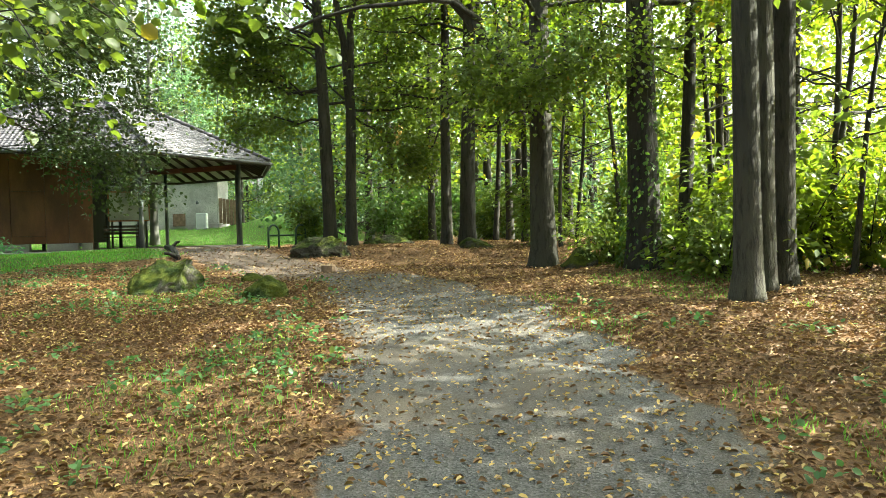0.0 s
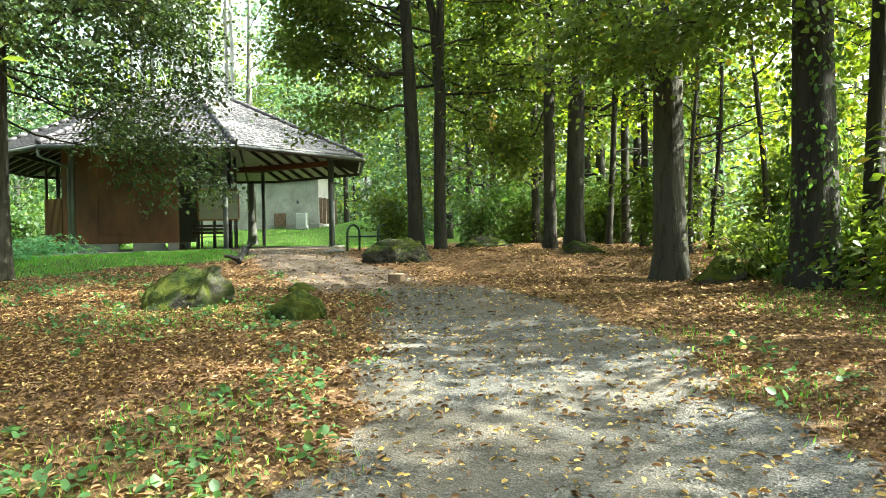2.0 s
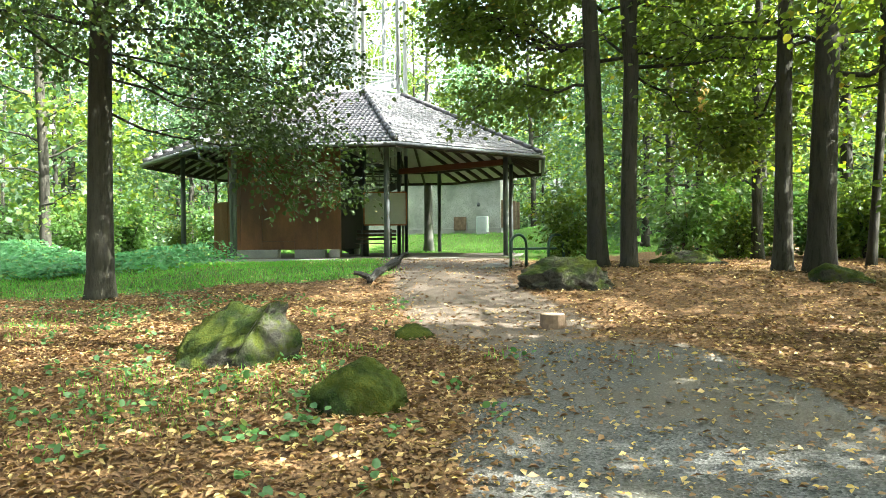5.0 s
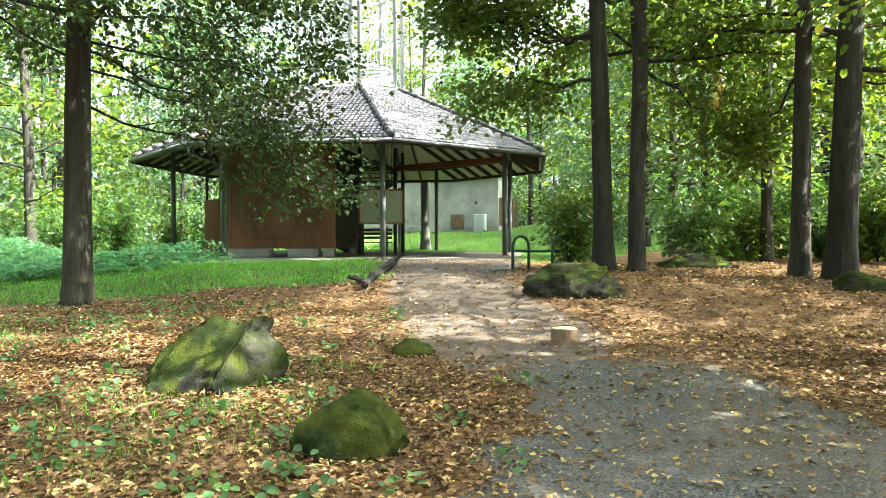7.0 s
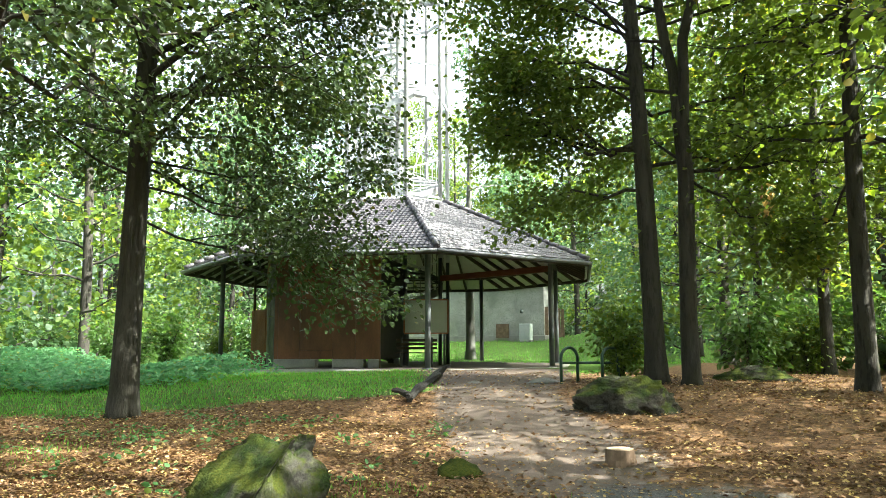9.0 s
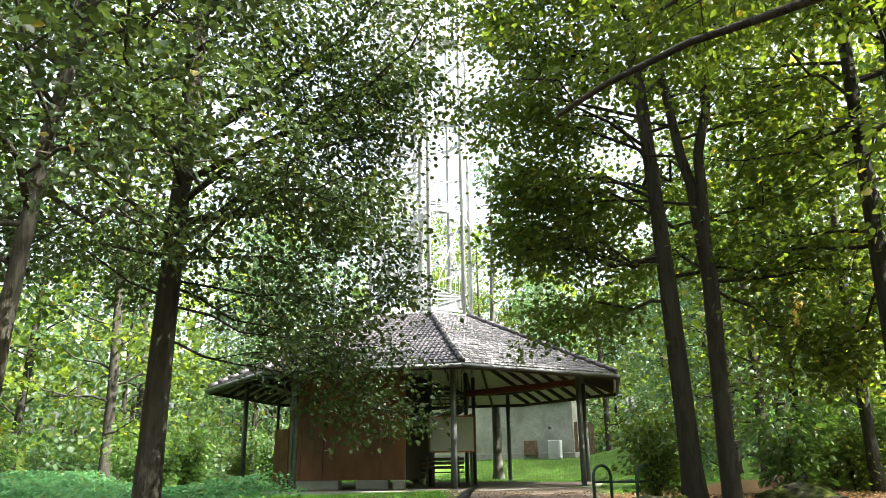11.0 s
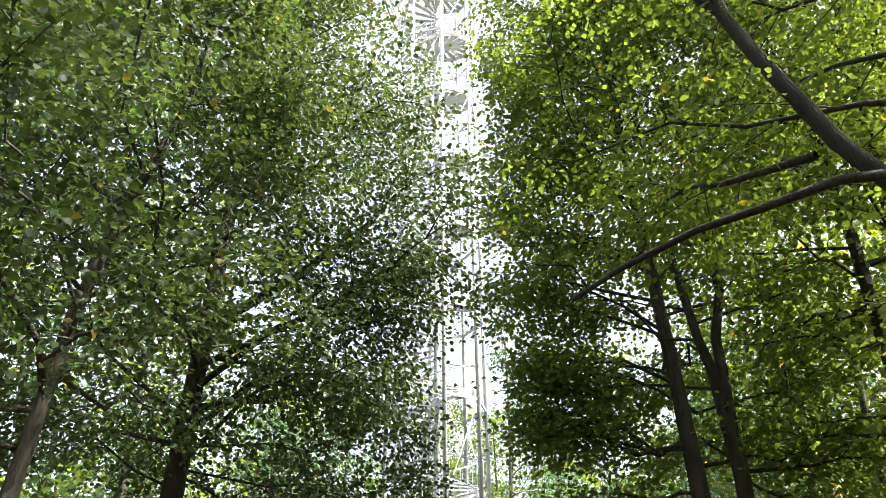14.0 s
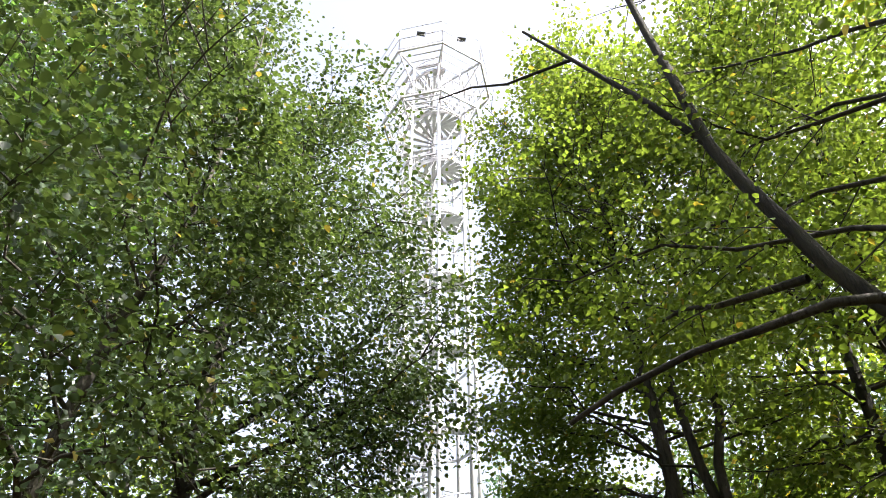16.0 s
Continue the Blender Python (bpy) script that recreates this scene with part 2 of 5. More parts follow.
def part(name, shape, mat, parent=None, label="", smooth=False):
    """Links a bmesh, a mesh or a (verts, faces) pair as one mesh object under a thing or a part."""
    if isinstance(shape, bmesh.types.BMesh):
        me = bpy.data.meshes.new(name)
        shape.to_mesh(me)
        shape.free()
        if smooth:
            me.shade_smooth()
    elif isinstance(shape, tuple):
        me = as_mesh(name, *shape, smooth)
    else:
        me = shape
    if not me.materials:
        me.materials.append(mat)
    ob = new(name, me)
    if parent:
        ob.parent = parent
        if parent.parent is None:
            ob.matrix_parent_inverse = Matrix.Translation(-parent.location)
    if label:
        tagged(ob, label)
    return ob


def thing(name, at, label, category, group="", kind=""):
    """An empty at the base of a thing; its parts are given in world metres."""
    ob = new(name)
    ob.location = at
    ob.matrix_world = Matrix.Translation(at)
    ob.empty_display_size = 0.2
    return tagged(ob, label, category, group, kind)


def box(size, at=(0, 0, 0), turn=0.0, bevel=0.0, tilt=None):
    bm = bmesh.new()
    bmesh.ops.create_cube(bm, size=1.0)
    bmesh.ops.scale(bm, vec=size, verts=bm.verts)
    if bevel:
        bmesh.ops.bevel(bm, geom=bm.edges[:], offset=bevel, segments=1, affect="EDGES")
    m = Matrix.Translation(at) @ Matrix.Rotation(radians(turn), 4, "Z")
    if tilt is not None:
        m = m @ tilt
    bmesh.ops.transform(bm, matrix=m, verts=bm.verts)
    return bm


def beam(a, b, w, h, bevel=0.004):
    """A squared timber or bar from a to b."""
    a, b = Vector(a), Vector(b)
    d = b - a
    bm = bmesh.new()
    bmesh.ops.create_cube(bm, size=1.0)
    bmesh.ops.scale(bm, vec=(w, h, d.length), verts=bm.verts)
    if bevel:
        bmesh.ops.bevel(bm, geom=bm.edges[:], offset=bevel, segments=1, affect="EDGES")
    z = d.normalized()
    x = z.cross(Vector((0, 0, 1)))
    x = x.normalized() if x.length > 1e-3 else Vector((1, 0, 0))
    y = z.cross(x)
    m = Matrix((x, y, z)).transposed().to_4x4()
    m.translation = (a + b) / 2
    bmesh.ops.transform(bm, matrix=m, verts=bm.verts)
    return bm


def tube(points, radii, sides=8, cap=True, wobble=0.0, rng=None):
    """Verts and faces of a round bar along points, with a radius at each."""
    pts = np.asarray(points, float)
    n = len(pts)
    radii = np.broadcast_to(np.asarray(radii, float), (n,))
    tan = np.gradient(pts, axis=0)
    tan /= np.linalg.norm(tan, axis=1)[:, None] + 1e-9
    ref = np.array([0.0, 0.0, 1.0]) if abs(tan[0][2]) < 0.9 else np.array([1.0, 0.0, 0.0])
    u = np.cross(tan, ref)
    u /= np.linalg.norm(u, axis=1)[:, None] + 1e-9
    w = np.cross(tan, u)
    ang = np.arange(sides) * 2 * np.pi / sides
    ring = np.cos(ang)[None, :, None] * u[:, None] + np.sin(ang)[None, :, None] * w[:, None]
    rad = np.repeat(radii[:, None], sides, 1)
    if wobble and rng is not None:
        rad = rad * (1 + wobble * rng.normal(size=rad.shape))
    verts = (pts[:, None] + ring * rad[..., None]).reshape(-1, 3)
    faces = []
    for i in range(n - 1):
        for k in range(sides):
            k2 = (k + 1) % sides
            faces.append((i * sides + k, i * sides + k2, (i + 1) * sides + k2, (i + 1) * sides + k))
    if cap:
        faces.append(tuple(range(sides - 1, -1, -1)))
        faces.append(tuple((n - 1) * sides + k for k in range(sides)))
    return verts, faces


def joined(pieces):
    verts, faces, at = [], [], 0
    for v, f in pieces:
        verts.append(np.asarray(v, float))
        faces += [tuple(i + at for i in q) for q in f]
        at += len(v)
    return np.concatenate(verts), faces


def leaf_mesh(name, centre, along, normal, size, mat, slim=0.62, fold=0.12, full=False):
    """One mesh of folded leaves: centre, direction, normal and length of each. full: oval blades with a drooping tip, else slim kites."""
    n = len(centre)
    along = along / (np.linalg.norm(along, axis=1)[:, None] + 1e-9)
    side = np.cross(normal, along)
    side /= np.linalg.norm(side, axis=1)[:, None] + 1e-9
    up = np.cross(along, side)
    s = size[:, None]
    if full:
        plan = ((-0.5, 0.0, 0.0), (-0.22, 0.46, 1.0), (0.2, 0.4, 0.8), (0.5, 0.0, -0.5), (0.2, -0.4, 0.8), (-0.22, -0.46, 1.0))
        corners = (0, 3, 2, 1, 0, 5, 4, 3)
    else:
        plan = ((-0.5, 0.0, 0.0), (-0.06, 0.5, 1.0), (0.5, 0.0, 0.0), (-0.06, -0.5, 1.0))
        corners = (0, 2, 1, 0, 3, 2)
    k, c = len(plan), len(corners) // 2
    v = np.empty((n, k, 3))
    for i, (a, w, h) in enumerate(plan):
        v[:, i] = centre + along * s * a + side * s * slim * w + up * s * fold * h
    me = bpy.data.meshes.new(name)
    me.vertices.add(k * n)
    me.vertices.foreach_set("co", v.reshape(-1))
    loops = ((np.arange(n) * k)[:, None] + np.array(corners)[None, :]).reshape(-1)
    me.loops.add(2 * c * n)
    me.loops.foreach_set("vertex_index", loops.astype(np.int32))
    me.polygons.add(2 * n)
    me.polygons.foreach_set("loop_start", (np.arange(2 * n) * c).astype(np.int32))
    me.update(calc_edges=True)
    me.materials.append(mat)
    return me


def sprays_to_leaves(rng, centres, outward, per, radius, size, flat=0.35):
    """Leaves in flat drooping sprays about the given places."""
    n = len(centres) * per
    c = np.repeat(centres, per, 0)
    o = np.repeat(outward, per, 0)
    off = rng.normal(size=(n, 3)) * np.array([1, 1, flat]) * radius * 0.55
    off[:, 2] -= 0.25 * np.hypot(off[:, 0], off[:, 1])
    pos = c + off
    along = o * 0.8 + off / radius * 0.7 + rng.normal(size=(n, 3)) * 0.5
    along[:, 2] -= 0.35
    normal = np.array([0, 0, 1.0]) + rng.normal(size=(n, 3)) * 0.55
    return pos, along, normal, size * rng.uniform(0.65, 1.25, n)


# ---- the lie of the land ----
GROUND_Y = (-80, -20, 1, 8.57, 12, 15, 17, 19, 23, 36, 46, 80)
GROUND_Z = (-4.0, -1.4, 0.12, 0.69, 0.89, 1.05, 1.2, 1.37, 1.445, 1.445, 1.45, 1.5)
SHELTER = (-15.609, 31.002)


def smooth_step(a, b, v):
    u = np.clip((v - a) / (b - a), 0, 1)
    return u * u * (3 - 2 * u)


def ground_z(x, y):
    x, y = np.asarray(x, float), np.asarray(y, float)
    z = np.interp(y, GROUND_Y, GROUND_Z)
    z = 0.5 * z + 0.25 * (np.interp(y - 1.2, GROUND_Y, GROUND_Z) + np.interp(y + 1.2, GROUND_Y, GROUND_Z))
    flat = smooth_step(7.2, 9.0, np.hypot(x - SHELTER[0], y - SHELTER[1]))
    bumps = 0.03 * np.sin(1.3 * x + 0.4 * np.sin(y)) * np.cos(1.1 * y + 0.7) + 0.015 * np.sin(3.1 * x + 1.7 * y)
    z = z + bumps * (0.3 + 0.7 * flat) * flat
    z = z - 0.08 * smooth_step(-11.5, -14.0, x) * smooth_step(19, 22, y) * smooth_step(34, 30, y)
    bank = smooth_step(37.5, 44.5, y) * smooth_step(-2, -9, x)
    z = z + bank * (0.95 + 0.9 * smooth_step(42, 50, y) * smooth_step(-16, -13, x))
    z = z - 3.0 * smooth_step(8, 30, x) * smooth_step(5, 25, x)
    return z


# the path: centre line x(y), half width, then the trodden way that turns off to the shelter
PATH_Y = (-20, 4.6, 6.4, 8.5, 10.6, 12.2, 13.8, 15.0)
PATH_LEFT = (-1.2, -0.43, -0.65, -1.0, -1.6, -1.95, -2.5, -3.2)
PATH_RIGHT = (2.4, 2.1, 1.95, 1.7, 1.15, 0.4, -0.3, -1.0)
TRACK = ((-2.3, 13.9, 0.7), (-2.9, 14.8, 0.95), (-4.3, 16.6, 0.95), (-5.8, 19.2, 1.0), (-7.0, 21.8, 1.4), (-8.4, 24.6, 1.9), (-9.5, 27.0, 2.2))


def track_cover(x, y):
    best = np.full(np.shape(x), -9.0)
    for (ax, ay, aw), (bx, by, bw) in zip(TRACK[:-1], TRACK[1:]):
        dx, dy = bx - ax, by - ay
        s = np.clip(((x - ax) * dx + (y - ay) * dy) / (dx * dx + dy * dy), 0, 1)
        best = np.maximum(best, (aw + s * (bw - aw)) - np.hypot(x - ax - s * dx, y - ay - s * dy))
    return best


def green_patch(x, y):
    """Where thin grass comes up through the fallen leaves."""
    return np.sin(1.3 * x + 0.5) * np.sin(0.8 * y + 0.4 * x) + 0.25 * np.sin(3.7 * x - 2.1 * y)


def covers(x, y):
    """Weights of gravel, turf and bare dirt at places of the sheet."""
    left, right = np.interp(y, PATH_Y, PATH_LEFT), np.interp(y, PATH_Y, PATH_RIGHT)
    inside = np.minimum(x - left, right - x) + 0.12 * np.sin(3.1 * y + 1.3 * x) + 0.08 * np.sin(7.3 * y - 2.0 * x)
    gravel = smooth_step(-0.25, 0.35, inside) * smooth_step(15.4, 12.8, y)
    tr = track_cover(x, y)
    dirt = smooth_step(-0.5, 0.5, tr)
    turf = smooth_step(-0.5, 0.6, y - np.interp(x, (-40, -13, -10, -8.9, -7.6, -6.6), (12.5, 13.5, 15.7, 17.1, 17.8, 19.5))) * smooth_step(-5.6, -6.8, x)
    turf = np.maximum(turf, smooth_step(35.5, 38.0, y) * smooth_step(-3, -8, x) * smooth_step(47.0, 43.0, y + 0.4 * (x + 12)))
    thin = 0.4 * smooth_step(0.2, 0.7, green_patch(x, y)) * smooth_step(15.5, 13.5, y) * smooth_step(2.0, 3.0, y) * smooth_step(0.1, -0.5, inside)
    turf = np.maximum(turf, thin) * (1 - dirt)
    return gravel, turf, dirt * (1 - gravel)


def spaced(edges, steps):
    out = [edges[0]]
    for a, b, s in zip(edges[:-1], edges[1:], steps):
        out += list(np.linspace(a, b, max(1, round((b - a) / s)) + 1)[1:])
    return np.array(out)


def build_ground():
    gx = spaced((-2000, -200, -60, -28, -8, 6, 30, 80, 2000), (600, 40, 2.0, 0.4, 0.14, 0.6, 4.0, 480))
    gy = spaced((-2000, -150, -30, 2, 16, 30, 50, 90, 300, 2000), (600, 40, 2.0, 0.14, 0.3, 0.6, 3.0, 50, 500))
    X, Y = np.meshgrid(gx, gy)
    Z = ground_z(X, Y)
    verts = np.stack([X, Y, Z], -1).reshape(-1, 3)
    nx, ny = len(gx), len(gy)
    i = (np.arange(ny - 1)[:, None] * nx + np.arange(nx - 1)[None, :]).reshape(-1)
    me = bpy.data.meshes.new("ground")
    me.vertices.add(len(verts))
    me.vertices.foreach_set("co", verts.reshape(-1))
    me.loops.add(4 * len(i))
    me.loops.foreach_set("vertex_index", np.stack([i, i + 1, i + nx + 1, i + nx], 1).reshape(-1).astype(np.int32))
    me.polygons.add(len(i))
    me.polygons.foreach_set("loop_start", (np.arange(len(i)) * 4).astype(np.int32))
    me.update(calc_edges=True)
    me.shade_smooth()
    gravel, turf, dirt = covers(X.reshape(-1), Y.reshape(-1))
    layer = me.color_attributes.new("cover", "FLOAT_COLOR", "POINT")
    layer.data.foreach_set("color", np.stack([gravel, turf, dirt, np.ones_like(dirt)], 1).reshape(-1))
    me.materials.append(GROUND)
    return tagged(new("ground", me), "woodland ground with a gravel path, fallen leaves and turf", "ground", kind="structure")


build_ground()

# ---- the shelter round the tower's foot ----
SLAB_Z, EAVE_R, EAVE_Z, TOP_R, TOP_Z, POST_R, PHASE = 1.466, 7.65, 4.85, 2.15, 7.35, 6.306, -48.2


def ring(r, k, z, phase=PHASE, c=SHELTER):
    a = radians(phase + 45.0 * k)
    return Vector((c[0] + r * math.cos(a), c[1] + r * math.sin(a), z))


def octagon_prism(r, z0, z1, bevel=0.02):
    bm = bmesh.new()
    lo = [bm.verts.new(ring(r, k, z0)) for k in range(8)]
    hi = [bm.verts.new(ring(r, k, z1)) for k in range(8)]
    bm.faces.new(lo[::-1])
    bm.faces.new(hi)
    for k in range(8):
        bm.faces.new((lo[k], lo[(k + 1) % 8], hi[(k + 1) % 8], hi[k]))
    bmesh.ops.bevel(bm, geom=[e for e in bm.edges if abs(e.verts[0].co.z - e.verts[1].co.z) < 1e-4], offset=bevel, segments=1, affect="EDGES")
    return bm


slab = thing("concrete_slab", (*SHELTER, 1.2), "octagonal pale concrete floor slab under the shelter", "slab", kind="structure")
part("slab_rim", octagon_prism(6.85, 1.1, SLAB_Z - 0.006), CONCRETE, slab)
part("slab_top", octagon_prism(6.6, 1.3, SLAB_Z), SLAB_TOP, slab, "dusty trodden concrete floor")

shelter = thing("shelter", (*SHELTER, SLAB_Z), "octagonal timber shelter with a tiled hipped roof on steel posts", "shelter")


def build_tile():
    """A glazed pantile with an S-shaped section, one metre scaled to its cover width by the placing."""
    us = np.linspace(-0.5, 0.5, 9)
    prof = 0.017 * np.cos(us * 4 * np.pi)
    verts, faces = [], []
    for j, v in enumerate((0.0, 0.275)):
        for u, h in zip(us, prof):
            verts.append((u * 0.31, v, h + (0.016 if j == 0 else 0.0)))
    for u, h in zip(us, prof):
        verts.append((u * 0.31, 0.0, h + 0.016 - 0.014))
    n = len(us)
    for i in range(n - 1):
        faces.append((i, i + 1, n + i + 1, n + i))
        faces.append((2 * n + i, 2 * n + i + 1, i + 1, i))
    me = as_mesh("tile", verts, faces)
    me.polygons.foreach_set("use_smooth", [True] * len(me.polygons))
    me.materials.append(TILE)
    return me


TILE_MESH = build_tile()
tile_spots = []


def roof_face(k):
    a, b, c, d = ring(EAVE_R, k, EAVE_Z), ring(EAVE_R, k + 1, EAVE_Z), ring(TOP_R, k + 1, TOP_Z), ring(TOP_R, k, TOP_Z)
    along = (b - a).normalized()
    mid_lo, mid_hi = (a + b) / 2, (c + d) / 2
    slope = (mid_hi - mid_lo).normalized()
    normal = along.cross(slope).normalized()
    length = (mid_hi - mid_lo).length
    # sheathing, white underneath
    th = 0.05
    bm = bmesh.new()
    lo = [bm.verts.new(p - normal * (0.045 + th)) for p in (a, b, c, d)]
    hi = [bm.verts.new(p - normal * 0.045) for p in (a, b, c, d)]
    bm.faces.new(lo[::-1])
    bm.faces.new(hi)
    for i in range(4):
        bm.faces.new((lo[i], lo[(i + 1) % 4], hi[(i + 1) % 4], hi[i]))
    part("roof_sheathing", bm, SOFFIT, shelter, "whitewashed boards under the roof")
    # rafters
    half_lo, half_hi = (b - a).length / 2, (c - d).length / 2
    for i in range(-3, 4):
        x = i * 0.78
        if abs(x) > half_lo - 0.2:
            continue
        end = 1.0 if abs(x) <= half_hi else (half_lo - abs(x)) / (half_lo - half_hi)
        p0 = mid_lo + along * x - normal * 0.165 + slope * 0.05
        p1 = mid_lo + along * x - normal * 0.165 + slope * (length * end - 0.05)
        part("rafter", beam(p0, p1, 0.08, 0.14), DARK_WOOD, shelter)
    # gutter along the eave
    g0, g1 = a + (a - Vector((*SHELTER, EAVE_Z))).normalized() * 0.06, b + (b - Vector((*SHELTER, EAVE_Z))).normalized() * 0.06
    part("gutter", tube([g0 - Vector((0, 0, 0.1)), g1 - Vector((0, 0, 0.1))], 0.06, 10), GUTTER, shelter, "zinc gutter, darkened as if in tree shade", True)
    part("fascia_board", beam(a - Vector((0, 0, 0.13)) * 1.0, b - Vector((0, 0, 0.13)), 0.03, 0.15), DARK_WOOD, shelter)
    # hip ridge caps
    hip = d - a
    steps = int(hip.length / 0.36)
    for i in range(steps):
        p0, p1 = a + hip * (i / steps) + Vector((0, 0, 0.045)), a + hip * ((i + 1.12) / steps) + Vector((0, 0, 0.03))
        part("ridge_tile", tube([p0, p1], (0.105, 0.085), 10), TILE, shelter, smooth=True)
    # tile places
    rows = int(length / 0.235)
    face = Matrix((along, slope, normal)).transposed().to_4x4()
    for r in range(rows + 1):
        s = r * 0.235
        if s > length - 0.2:
            break
        half = half_lo + (half_hi - half_lo) * (s + 0.2) / length
        n = int(2 * half / 0.3)
        for i in range(n):
            x = (i - (n - 1) / 2) * 0.3
            m = face.copy()
            m.translation = mid_lo + along * x + slope * (s - 0.03) + normal * (-0.005 + 0.004 * math.sin(7.3 * i + 3.1 * r))
            tile_spots.append((k, r, m))


for k in range(8):
    roof_face(k)
    base, top = ring(POST_R, k, SLAB_Z), ring(POST_R, k, EAVE_Z + 0.35)
    part("post", tube([base, top], 0.085, 14), STEEL_POST, shelter, "grey painted round steel post", True)
    part("post_foot", tube([base, base + Vector((0, 0, 0.03))], 0.16, 14), STEEL_POST, shelter)
    if k in (1, 5):
        part("tie_beam", beam(ring(POST_R - 0.05, k, 4.66), ring(1.95, k, 4.56), 0.12, 0.2), BEAM_RED, shelter, "red-brown stained tie beam")
    part("ring_beam", beam(ring(POST_R, k, 5.18), ring(POST_R, k + 1, 5.18), 0.12, 0.2), DARK_WOOD, shelter)
part("roof_collar", octagon_prism(TOP_R - 0.05, TOP_Z - 0.35, TOP_Z + 0.06), STEEL, shelter, "white sheet-metal collar round the tower")

# downpipe with a swan neck at one corner
g = ring(EAVE_R, 7, EAVE_Z - 0.16)
p = ring(POST_R + 0.13, 7, SLAB_Z)
part("downpipe", tube([g, g + Vector((0, 0, -0.22)), Vector((p.x, p.y, g.z - 0.45)), Vector((p.x, p.y, g.z - 0.7)), Vector((p.x, p.y, SLAB_Z + 0.05))], 0.045, 10), GUTTER, shelter, "galvanised downpipe with a swan neck", True)

# ---- the wooden hut in the shelter ----
hut = thing("wooden_hut", (-15.2, 27.2, SLAB_Z), "red-brown stained plywood hut raised on concrete blocks under the shelter roof", "hut")
HR, HL = Vector((-13.49, 26.84, 0)), Vector((-17.03, 25.60, 0))
h_dir = (HR - HL).normalized()
h_in = Vector((-h_dir.y, h_dir.x, 0))
HUT0, HUT1 = 1.735, 5.0


def wall_panel(name, a, b, z0, z1, mat, parent, label="", th=0.06):
    mid = (a + b) / 2
    d = b - a
    return part(name, box((d.length, th, z1 - z0), (mid.x, mid.y, (z0 + z1) / 2), math.degrees(math.atan2(d.y, d.x)), 0.004), mat, parent, label)


panel_marks = (0.0, 0.42, 1.15, 2.25, 3.0, 3.72)
for i, (s0, s1) in enumerate(zip(panel_marks[:-1], panel_marks[1:])):
    a, b = HL + h_dir * (s0 + 0.006), HL + h_dir * (s1 - 0.006)
    if i == 2:
        wall_panel("panel", a, b, HUT0, 2.0, RUST_WOOD, hut)
        wall_panel("hatch", a + h_in * 0.02, b + h_in * 0.02, 2.012, 3.6, RUST_WOOD, hut, "closed red-brown serving hatch")
        wall_panel("panel", a, b, 3.612, HUT1, RUST_WOOD, hut)
    else:
        wall_panel("panel", a, b, HUT0, HUT1, RUST_WOOD, hut)
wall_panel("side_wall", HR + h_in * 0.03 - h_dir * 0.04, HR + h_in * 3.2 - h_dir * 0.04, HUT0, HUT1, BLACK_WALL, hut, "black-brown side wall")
wall_panel("back_wall", HL + h_in * 3.2, HR + h_in * 3.2, HUT0, HUT1, DARK_WOOD, hut)
wall_panel("side_wall", HL + h_in * 0.03 + h_dir * 0.03, HL + h_in * 3.2 + h_dir * 0.03, HUT0, HUT1, RUST_WOOD, hut)
part("corner_post", box((0.07, 0.09, HUT1 - SLAB_Z), (HR.x, HR.y, (HUT1 + SLAB_Z) / 2), 19, 0.004), RUST_WOOD, hut)
for s0, s1 in ((0.15, 1.75), (2.3, 3.3)):
    m = HL + h_dir * (s0 + s1) / 2 - h_in * 0.06
    part("concrete_block", box((s1 - s0, 0.3, 0.265), (m.x, m.y, SLAB_Z + 0.1325), math.degrees(math.atan2(h_dir.y, h_dir.x)), 0.012), CONCRETE, hut, "pale concrete block")
m = HL + h_dir * 3.6
part("concrete_block", box((0.35, 0.25, 0.265), (m.x, m.y, SLAB_Z + 0.1325), 19, 0.012), CONCRETE, hut, "pale concrete block")
part("floor_frame", box((3.6, 3.1, 0.1), tuple((HL + HR) / 2 + h_in * 1.6 + Vector((0, 0, 1.78))), math.degrees(math.atan2(h_dir.y, h_dir.x)), 0.005), DARK_WOOD, hut)

screen = thing("batten_screen", (-17.5, 25.9, SLAB_Z), "low screen of red-brown vertical timber battens beside the hut", "screen")
s_dir = Vector((-0.9, 0.435, 0)).normalized()
for i in range(15):
    q = HL + s_dir * (0.1 + 0.085 * i)
    part("batten", box((0.055, 0.03, 1.8), (q.x, q.y, SLAB_Z + 0.95), 154, 0.003), RUST_WOOD, screen)
for z in (1.75, 3.1):
    part("rail", beam(HL + s_dir * 0.05 + Vector((0.0, 0.03, z)), HL + s_dir * 1.35 + Vector((0.0, 0.03, z)), 0.04, 0.06), DARK_WOOD, screen)
for s in (0.1, 1.3):
    q = HL + s_dir * s
    part("post", box((0.07, 0.07, 3.3), (q.x + 0.03, q.y + 0.06, SLAB_Z + 1.65), 154, 0.004), DARK_WOOD, screen)

# ---- notice board ----
board = thing("notice_board", (-13.35, 29.4, SLAB_Z), "pale notice board with an orange-brown frame on two dark posts", "notice board")
BL, BR = Vector((-13.98, 29.0, 0)), Vector((-12.70, 29.76, 0))
b_dir = (BR - BL).normalized()
b_turn = math.degrees(math.atan2(b_dir.y, b_dir.x))
bm_mid = (BL + BR) / 2
part("panel", box(((BR - BL).length - 0.06, 0.03, 1.1), (bm_mid.x, bm_mid.y, 3.13), b_turn, 0.003), BOARD, board)
for z in (2.56, 3.70):
    part("frame_rail", box(((BR - BL).length, 0.05, 0.05), (bm_mid.x, bm_mid.y, z), b_turn, 0.004), FRAME_RED, board)
